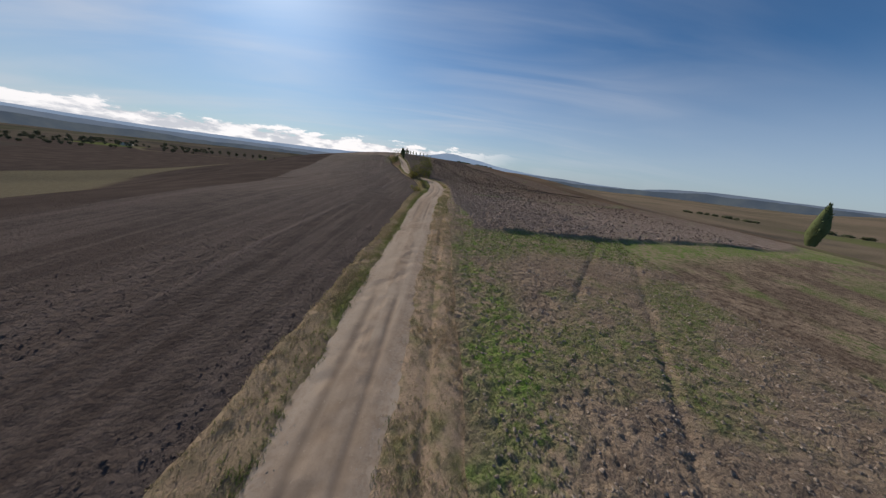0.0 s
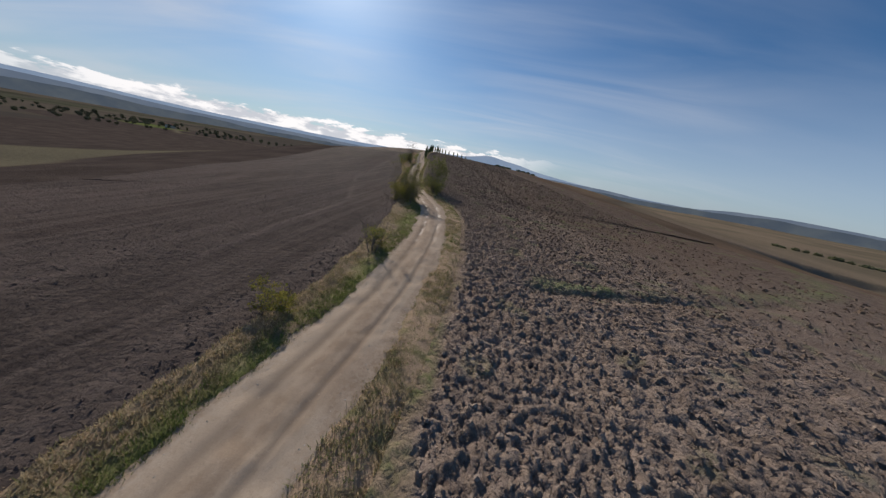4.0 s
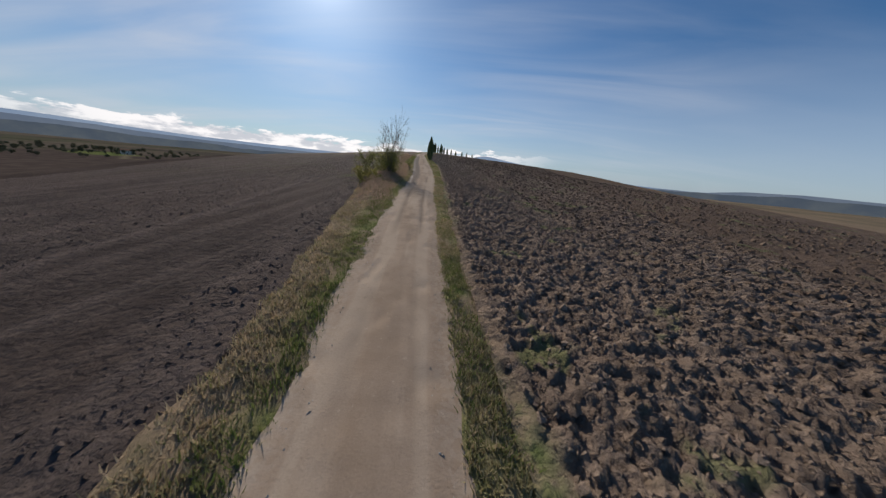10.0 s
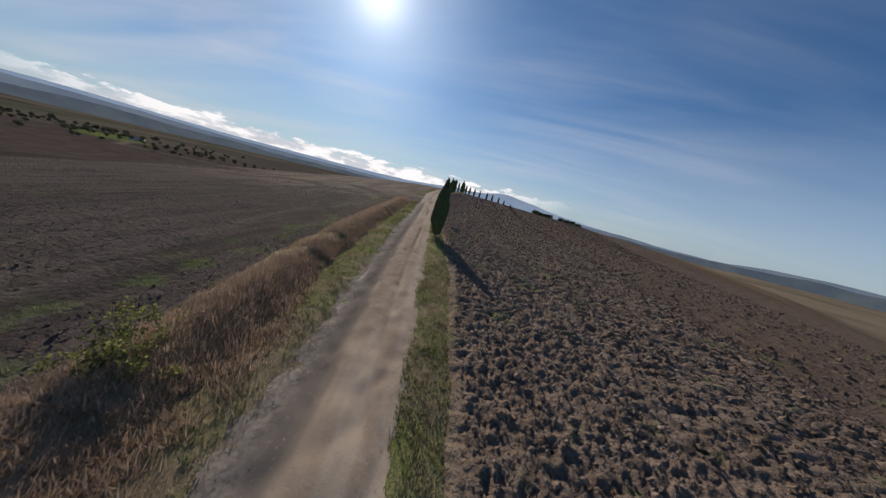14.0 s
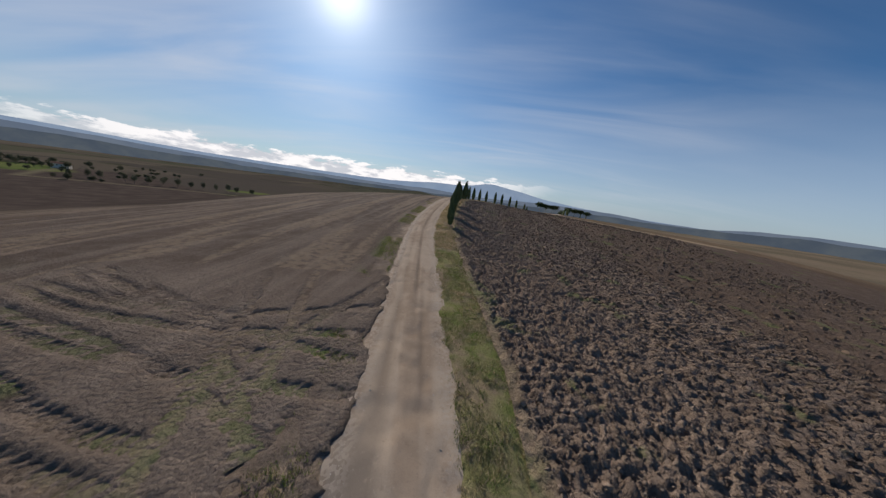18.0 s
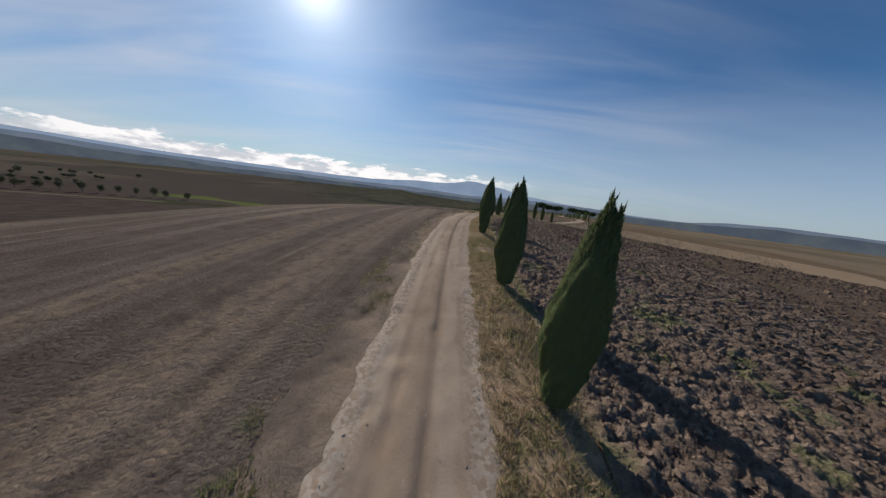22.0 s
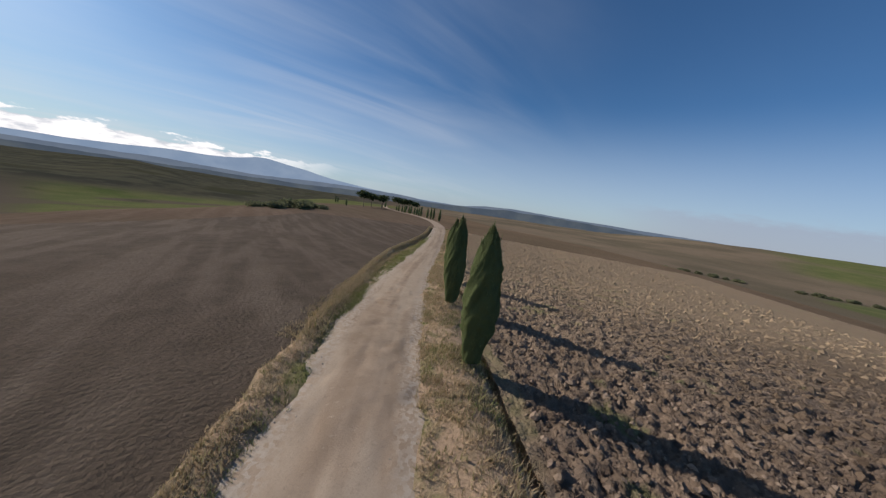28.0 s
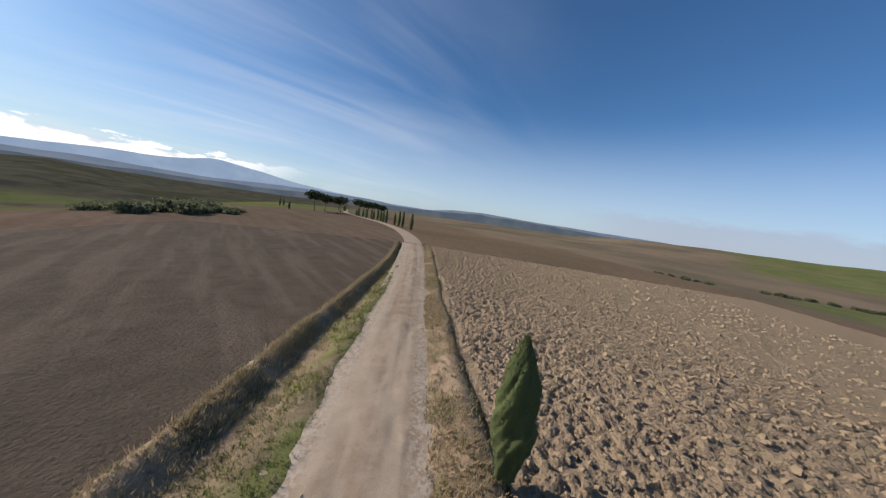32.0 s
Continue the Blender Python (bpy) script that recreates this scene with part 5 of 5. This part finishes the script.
put_cypress(226.2, 2.6, 6.9, 2.0, 1, "single dense cypress standing beside the rutted road", ROW)
for k, (y, d, tall, wide, lean, label) in enumerate((
        (298.8, 4.0, 4.6, 1.35, 0, "short narrow cypress heading the roadside row"),
        (309.6, 3.9, 7.1, 1.75, 5, "tall cypress leaning off the road"), (319.3, 3.8, 6.2, 1.75, 3, "full cypress leaning slightly over straw grass"),
        (328.4, 3.85, 6.4, 1.8, 1, slim), (343.9, 3.4, 5.1, 1.45, -1, slim), (352.3, 3.5, 6.7, 1.95, 5, "tall cypress with a split pointed top"),
        (358.4, 3.45, 5.85, 1.8, 0, "broad cypress with two pointed tops"), (365.0, 3.25, 5.2, 1.55, 0, slim), (371.5, 3.6, 5.2, 1.6, 0, slim), (379.5, 3.8, 5.4, 1.6, 0, slim),
        (387.5, 4.1, 5.3, 1.5, 0, slim), (397.4, 3.95, 5.85, 1.5, 0, slim), (404.2, 3.65, 6.1, 1.5, 0, "cypress with a small side shoot near its foot"), (411.2, 3.75, 6.05, 1.45, 1, slim),
        (417.6, 3.7, 5.4, 1.45, -1, slim), (425.0, 4.1, 4.6, 1.3, -2, "young short cypress by the edge of the clods"))):
    put_cypress(y, d, tall, wide, k + 2, label, ROW, lean=lean)


def grow(g, start, way, length, radius, depth, segs, tips, droop=0.0, fork=3):
    a = np.array(start, float)
    w = np.array(way, float)
    steps = 3
    for s in range(steps):
        w = w + g.normal(0, 0.16, 3) + np.array([0, 0, -droop])
        w /= np.linalg.norm(w)
        b = a + w * length / steps
        r1 = radius * (1 - 0.22)
        segs.append((a.copy(), b.copy(), radius, r1))
        if depth > 0 and (s > 0 or depth > 1):
            for _ in range(fork if s == steps - 1 else max(1, fork - 2)):
                side = w + g.normal(0, 0.62, 3)
                side /= np.linalg.norm(side)
                grow(g, b, side, length * g.uniform(0.55, 0.8), r1 * 0.62, depth - 1, segs, tips, droop, fork)
        if depth <= 1:
            tips.append((b.copy(), w.copy(), depth))
        a, radius = b, r1


def shrub(y, d, tall, label, seed, stems=5, leaves=2600, leaf=0.09, mat=None, bare=0.0, spread=0.5, name="shrub", depth=2, low=0.15, r0=0.045, girth=0.75, loose=0.075):
    """A leafy or bare shrub: wood as one mesh, leaves in clusters along its twigs as another."""
    g = np.random.default_rng(seed)
    stands, tips = [], []
    for _ in range(stems):
        way = np.array([g.normal(0, spread), g.normal(0, spread), 1.0])
        way /= np.linalg.norm(way)
        stands.append([])
        grow(g, (g.normal(0, 0.12), g.normal(0, 0.12), -0.1), way, tall * g.uniform(0.36, 0.55), r0 * g.uniform(0.7, 1.2), depth, stands[-1], tips)
    top = np.percentile([s[1][2] for segs in stands for s in segs], 98)
    k = np.array([girth, girth, 1.0]) * tall / top
    x, wy, z = (float(a[0]) for a in at_road(np.array([float(y)]), np.array([float(d)])))
    root = new(name)
    root.matrix_world = pose(x, wy, z + 0.05)
    for segs in stands:
        v, f = tube_arrays([(s[0] * k, s[1] * k, max(s[2], 0.008), max(s[3], 0.006)) for s in segs], 4)
        child("stem", mesh_from("stem", v, f, bark), root)
    if leaves:
        pts = np.array([t[0] * k for t in tips])
        pts = pts[(pts[:, 2] < tall * (1 - bare)) & (pts[:, 2] > low * tall * 0.3)]
        weight = smooth(fbm(pts[:, 0] * 4 / tall + 9, pts[:, 2] * 4 / tall + pts[:, 1] * 3 / tall + 9, 3, seed), 0.30, 0.62) + 0.12
        pick = g.choice(len(pts), leaves, p=weight / weight.sum())
        c = pts[pick] + g.normal(0, loose, (leaves, 3)) * (0.6 + tall / 9)
        c[:, 2] = np.maximum(c[:, 2], 0.05)
        u = g.normal(0, 1, (leaves, 3)) + np.array([0, 0, -0.4])
        u /= np.linalg.norm(u, axis=1, keepdims=True)
        w = np.cross(u, g.normal(0, 1, (leaves, 3)))
        w /= np.linalg.norm(w, axis=1, keepdims=True)
        s = leaf * g.uniform(0.6, 1.3, (leaves, 1))
        q = np.stack([c - u * s * 0.5, c + w * s * 0.32, c + u * s * 0.6, c - w * s * 0.32], 1).reshape(-1, 3)
        child("foliage", mesh_from("foliage", q, np.arange(len(q)).reshape(-1, 4), mat or olive_leaf, smooth_faces=False), root)
    return tagged(root, label, "shrub" if name == "shrub" else "tree", "roadside bushes")


shrub(65.0, -4.3, 1.5, "low yellow-green bush on the road verge", 21, 6, 2600, 0.08, olive_leaf, 0, 0.7, girth=1.0)
shrub(75.6, -3.4, 3.2, "thin twiggy bush casting long shadows on the road", 22, 5, 900, 0.08, dark_leaf, 0.35, 0.4)
shrub(77.5, -3.9, 1.6, "low olive bush among the verge grass", 23, 6, 2000, 0.08, olive_leaf, 0, 0.6)
shrub(100.6, -3.3, 4.4, "leafy half-bare bush beside the muddy road", 24, 6, 11000, 0.048, olive_leaf, 0.12, 0.3, r0=0.055, depth=3, girth=0.5)
shrub(104.6, -3.6, 7.0, "tall yellowing thicket overhanging the road", 25, 7, 17000, 0.052, olive_leaf, 0.10, 0.42, depth=3, r0=0.055, girth=0.62)
shrub(107.4, -3.6, 4.2, "dense green bush below the yellow thicket", 26, 7, 8500, 0.055, dark_leaf, 0.0, 0.34, depth=3, girth=0.5)
shrub(101.8, -5.2, 2.4, "low green bush at the field's edge", 27, 8, 5000, 0.08, olive_leaf, 0.0, 0.6, girth=0.9)
shrub(102.8, -3.5, 2.4, "dense dark undergrowth below the thicket", 41, 9, 3200, 0.08, olive_leaf, 0.0, 0.6, girth=0.8)
shrub(106.2, -3.4, 2.2, "dense dark undergrowth below the thicket", 42, 9, 3200, 0.08, olive_leaf, 0.0, 0.6, girth=0.8)
shrub(109.6, -3.8, 2.2, "yellow-green bush closing the thicket", 43, 8, 5000, 0.08, olive_leaf, 0.0, 0.6, girth=0.8)
shrub(104.0, -5.6, 3.4, "half-bare bush on the field side of the thicket", 44, 7, 5000, 0.075, olive_leaf, 0.2, 0.4, girth=0.6)
shrub(112.4, 3.7, 3.2, "dark twiggy hedge bush beside the road", 28, 8, 4200, 0.09, dark_leaf, 0.15, 0.45)
shrub(115.2, 3.5, 5.0, "half-bare hedge tree with thin upright twigs", 29, 7, 4200, 0.09, dark_leaf, 0.3, 0.34, depth=3, girth=0.6)
shrub(119.7, 4.7, 7.8, "leafy roadside tree with dark branches and olive leaves", 30, 5, 36000, 0.062, dark_leaf, 0.0, 0.28, name="tree", depth=3, r0=0.13, girth=0.52, loose=0.05)
shrub(118.9, 4.2, 2.8, "yellow-green bush at the tree's foot", 31, 9, 8000, 0.09, olive_leaf, 0.0, 0.5, girth=0.85)
shrub(121.0, 4.6, 2.6, "low dark bush under the roadside tree", 32, 8, 5000, 0.09, dark_leaf, 0.0, 0.5, girth=0.9)
shrub(123.6, 3.2, 1.5, "dry twiggy bush beside the road", 45, 7, 900, 0.07, olive_leaf, 0.2, 0.5)
shrub(114.6, 5.0, 5.8, "dead bare tree with a forked top", 33, 2, 0, spread=0.15, name="tree", depth=2, r0=0.06, girth=0.5)
shrub(117.6, 5.2, 6.0, "dead bare tree leaning over the clods", 34, 2, 0, spread=0.3, name="tree", depth=2, r0=0.075)
shrub(116.8, 4.6, 1.8, "olive bush with broken dry branches", 35, 6, 2200, 0.09, olive_leaf, 0.2, 0.7)
shrub(174.2, -6.3, 2.2, "small olive bush in russet grass", 36, 7, 3400, 0.09, olive_leaf, 0.05, 0.5, girth=0.9)
shrub(182.4, -8.0, 3.5, "round leafy bush on a short trunk beside the snag", 37, 6, 6500, 0.08, dark_leaf, 0.0, 0.36, r0=0.07, girth=0.75)
shrub(184.0, -5.1, 7.8, "snag with leafy base and a fan of bare upright twigs", 38, 7, 5000, 0.08, dark_leaf, 0.50, 0.24, name="tree", depth=3, r0=0.09, girth=0.55)
shrub(183.2, -4.9, 3.6, "dense dark bush round the snag's trunk", 46, 9, 6000, 0.08, dark_leaf, 0.05, 0.32, girth=0.65)
shrub(186.6, -5.8, 3.0, "yellow-green bush on the russet bank", 39, 8, 5200, 0.095, olive_leaf, 0.0, 0.55)
shrub(192.9, -2.5, 1.8, "slim dark shrub at the edge of the road", 47, 5, 1600, 0.06, dark_leaf, 0.0, 0.2, girth=0.4)
shrub(201.4, -5.6, 1.8, "small dark bush on the bank", 40, 6, 2000, 0.09, dark_leaf, 0.0, 0.5)


def fallen_branch(y, d, length, turn, seed, label):
    """A dead branch lying on the verge, with a few side twigs."""
    g = np.random.default_rng(seed)
    segs, tips = [], []
    way = (math.sin(radians(turn)), math.cos(radians(turn)), 0.02)
    grow(g, (0, 0, 0.05), way, length, 0.035, 1, segs, tips, 0.0, 3)
    segs = [(np.array([a[0], a[1], max(0.03, a[2] * 0.5)]), np.array([b[0], b[1], max(0.03, b[2] * 0.5)]), r, q) for a, b, r, q in segs]
    x, wy, z = (float(a[0]) for a in at_road(np.array([float(y)]), np.array([float(d)])))
    v, f = tube_arrays(segs, 6)
    ob = new("fallen_branch", mesh_from("fallen_branch", v, f, bark))
    ob.matrix_world = pose(x, wy, z + 0.06)
    return tagged(ob, label, "branch")


fallen_branch(111.0, 2.5, 3.2, -25, 501, "grey dead branch lying on the muddy verge")
fallen_branch(114.2, 2.4, 2.6, 150, 502, "bleached dead branch fallen beside the hedge")
fallen_branch(332.4, 4.85, 2.6, -12, 503, "thin grey stick lying at the field's edge")


# ---------------------------------------------------------------- farther off
def far_place(x, y):
    return ground_z(x, y)


def far_tree(kind, x, y, tall, wide, seed, label, category="tree", group="", z=None):
    g = np.random.default_rng(seed)
    root = new(kind)
    root.matrix_world = pose(x, y, far_place(x, y) if z is None else z, 0, 0, seed * 61 % 360)
    if kind == "cypress_tree":
        child("trunk", trunk_mesh(tall * 0.15, 0.10), root)
        child("crown", cypress_meshes(seed, tall, wide, flames=40, leaders=1, rows=12, sides=9, flakes=300, coarse=3.0), root)
    else:
        stem = tall * (0.42 if kind == "pine_tree" else 0.25)
        if kind != "bush":
            child("trunk", trunk_mesh(stem + 0.4, 0.12 + tall * 0.012, g.normal(0, 0.2)), root)
        n = 700 if kind == "pine_tree" else 380
        c = g.normal(0, 1, (n, 3))
        c /= np.linalg.norm(c, axis=1, keepdims=True)
        c *= g.uniform(0.35, 1.0, (n, 1)) * (0.75 + 0.5 * g.random((n, 1)))
        hgt = (tall - stem) / 2 if kind != "bush" else tall * 0.6
        mid = stem + hgt if kind != "bush" else tall * 0.35
        c = c * np.array([wide / 2, wide / 2, hgt * (1.0 if kind != "pine_tree" else 0.75)]) + np.array([0, 0, mid])
        c[:, 2] = np.maximum(c[:, 2], 0.1)
        s = (0.055 if kind == "pine_tree" else 0.072) * wide * g.uniform(0.6, 1.4, (n, 1))
        u = g.normal(0, 1, (n, 3))
        u /= np.linalg.norm(u, axis=1, keepdims=True)
        w = np.cross(u, g.normal(0, 1, (n, 3)))
        w /= np.linalg.norm(w, axis=1, keepdims=True)
        q = np.stack([c - u * s, c + w * s * 0.7, c + u * s, c - w * s * 0.7], 1).reshape(-1, 3)
        child("crown", mesh_from("crown", q, np.arange(len(q)).reshape(-1, 4), pine_leaf if kind == "pine_tree" else (scrub_leaf if kind == "bush" else wood_leaf), smooth_faces=False), root)
    return tagged(root, label, category, group)


g = np.random.default_rng(5)
for k in range(15):      # row beyond the bend
    t = k / 14
    far_tree("cypress_tree", 33 + 15 * t + g.normal(0, 0.4), 500 + 78 * t + g.normal(0, 1), 6.4 - 1.6 * t + g.normal(0, 0.5), 1.5, 60 + k,
             "dark cypress in the row along the far bend", group="cypresses along the far bend")
for k, (x, y, tall, wide) in enumerate(((30, 600, 9.5, 9), (38, 606, 8.5, 8), (44, 600, 8, 7), (50, 612, 8.5, 8), (72, 634, 9, 8), (82, 640, 8.5, 9), (92, 648, 9, 8), (103, 655, 8, 8))):
    far_tree("pine_tree", x, y, tall * 1.35, wide * 1.25, 80 + k, "flat-topped umbrella pine by the far farm track", group="pines by the farm track")
for k, (x, y, tall) in enumerate(((14, 588, 5), (19, 640, 6), (22, 645, 5.5), (60, 632, 5), (64, 640, 5.5), (98, 664, 6.5), (108, 672, 7))):
    far_tree("cypress_tree", x, y, tall, 1.4, 95 + k, "small cypress on the meadow by the pines", group="cypresses on the meadow")
far_tree("cypress_tree", 118, 86.5, 14.0, 5.2, 110, "lone stout cypress at the edge of the fallow plot")
for k in range(14):      # broadleaf row in the left-hand valley
    t = k / 13
    far_tree("broadleaf_tree", -470 + 130 * t + g.normal(0, 2), 505 + 95 * t + g.normal(0, 2), g.uniform(8, 11), g.uniform(5, 7), 120 + k,
             "dark round tree in the row along the valley lane", group="trees along the valley lane")
for k in range(26):      # copse near the farmhouse
    far_tree("broadleaf_tree", -700 + g.uniform(-90, 120), 560 + g.uniform(-60, 110), g.uniform(7, 12), g.uniform(6, 10), 140 + k,
             "dark tree of the valley copse", group="copse in the valley")
for k in range(110):      # woods on the valley's far side
    az = radians(-62 + 24 * g.random())
    r = 620 + 95 * (k % 5) + 40 * math.sin(6 * az + k % 5) + g.normal(0, 7)       # in belts along the field edges
    far_tree("broadleaf_tree", r * math.sin(az), r * math.cos(az), g.uniform(4, 6.5), g.uniform(4, 7), 300 + k,
             "dark tree of the woods beyond the valley", group="woods beyond the valley")
for k in range(16):
    t = k / 15
    far_tree("broadleaf_tree", -560 - 150 * t + g.normal(0, 12), 420 - 160 * t + g.normal(0, 6), g.uniform(4, 7), g.uniform(5, 7), 170 + k,
             "dark tree along the valley stream", group="trees along the stream")
for k in range(30):      # hedge across the right-hand valley
    t = k / 29
    if 0.33 < t < 0.45:
        continue
    far_tree("bush", 470 + 190 * t + g.normal(0, 4), 545 - 260 * t + g.normal(0, 4), g.uniform(3.5, 6), g.uniform(8, 13), 190 + k,
             "dense dark bush of the valley hedge", "bush", "hedge across the valley")
for k in range(34):      # scrub beyond the crest of the harrowed field
    t = k / 33
    far_tree("bush", -41 + 26 * t + g.normal(0, 2), 516 + 6 * t + g.normal(0, 5), g.uniform(0.9, 1.5) + 2.2 * math.exp(-((t - 0.64) / 0.22) ** 2), g.uniform(4, 6.5), 230 + k,
             "pale olive bush of the scrub in the valley", "bush", "scrub in the valley")


def farmhouse(x, y, turn):
    z = far_place(x, y)
    root = new("farmhouse")
    root.matrix_world = pose(x, y, z, 0, 0, turn)
    wall_net = Net("pale_plaster")
    wall_net.colour(wall_net.mix(wall_net.ramp(wall_net.noise(0.9, 4), 0.3, 0.7), (0.52, 0.47, 0.38), (0.62, 0.57, 0.48)))
    roof_net = Net("clay_tiles")
    roof_net.colour(roof_net.mix(roof_net.ramp(roof_net.noise(2.0, 4), 0.3, 0.7), (0.24, 0.13, 0.08), (0.33, 0.19, 0.12)))
    hole_net = Net("dark_opening")
    hole_net.bsdf.inputs["Base Color"].default_value = (0.03, 0.03, 0.035, 1)

    def box(name, lo, hi, mat, parent):
        lo, hi = np.array(lo, float), np.array(hi, float)
        v = np.array([[lo[0], lo[1], lo[2]], [hi[0], lo[1], lo[2]], [hi[0], hi[1], lo[2]], [lo[0], hi[1], lo[2]],
                      [lo[0], lo[1], hi[2]], [hi[0], lo[1], hi[2]], [hi[0], hi[1], hi[2]], [lo[0], hi[1], hi[2]]])
        f = np.array([[3, 2, 1, 0], [4, 5, 6, 7], [0, 1, 5, 4], [1, 2, 6, 5], [2, 3, 7, 6], [3, 0, 4, 7]])
        return child(name, mesh_from(name, v, f, mat, smooth_faces=False), parent)

    walls = box("walls", (-8, -5, -1), (8, 5, 6.5), wall_net.mat, root)
    v = np.array([[-8.6, -5.7, 6.3], [8.6, -5.7, 6.3], [8.6, 5.7, 6.3], [-8.6, 5.7, 6.3], [-8.6, 0, 8.6], [8.6, 0, 8.6]])
    f = np.array([[0, 1, 5, 4], [2, 3, 4, 5], [0, 3, 2, 1], [1, 2, 5, 5], [3, 0, 4, 4]])
    child("roof", mesh_from("roof", v, tri_faces(f), roof_net.mat, smooth_faces=False), root, "clay tile roof")
    for k in range(4):
        box("window", (-6.4 + 3.8 * k, -5.06, 3.9), (-5.4 + 3.8 * k, -4.9, 5.3), hole_net.mat, walls)
    box("door", (-0.6, -5.06, -0.5), (0.6, -4.9, 2.1), hole_net.mat, walls)
    return tagged(root, "pale plastered farmhouse with a clay roof", "house")


farmhouse(-618, 586, 40)
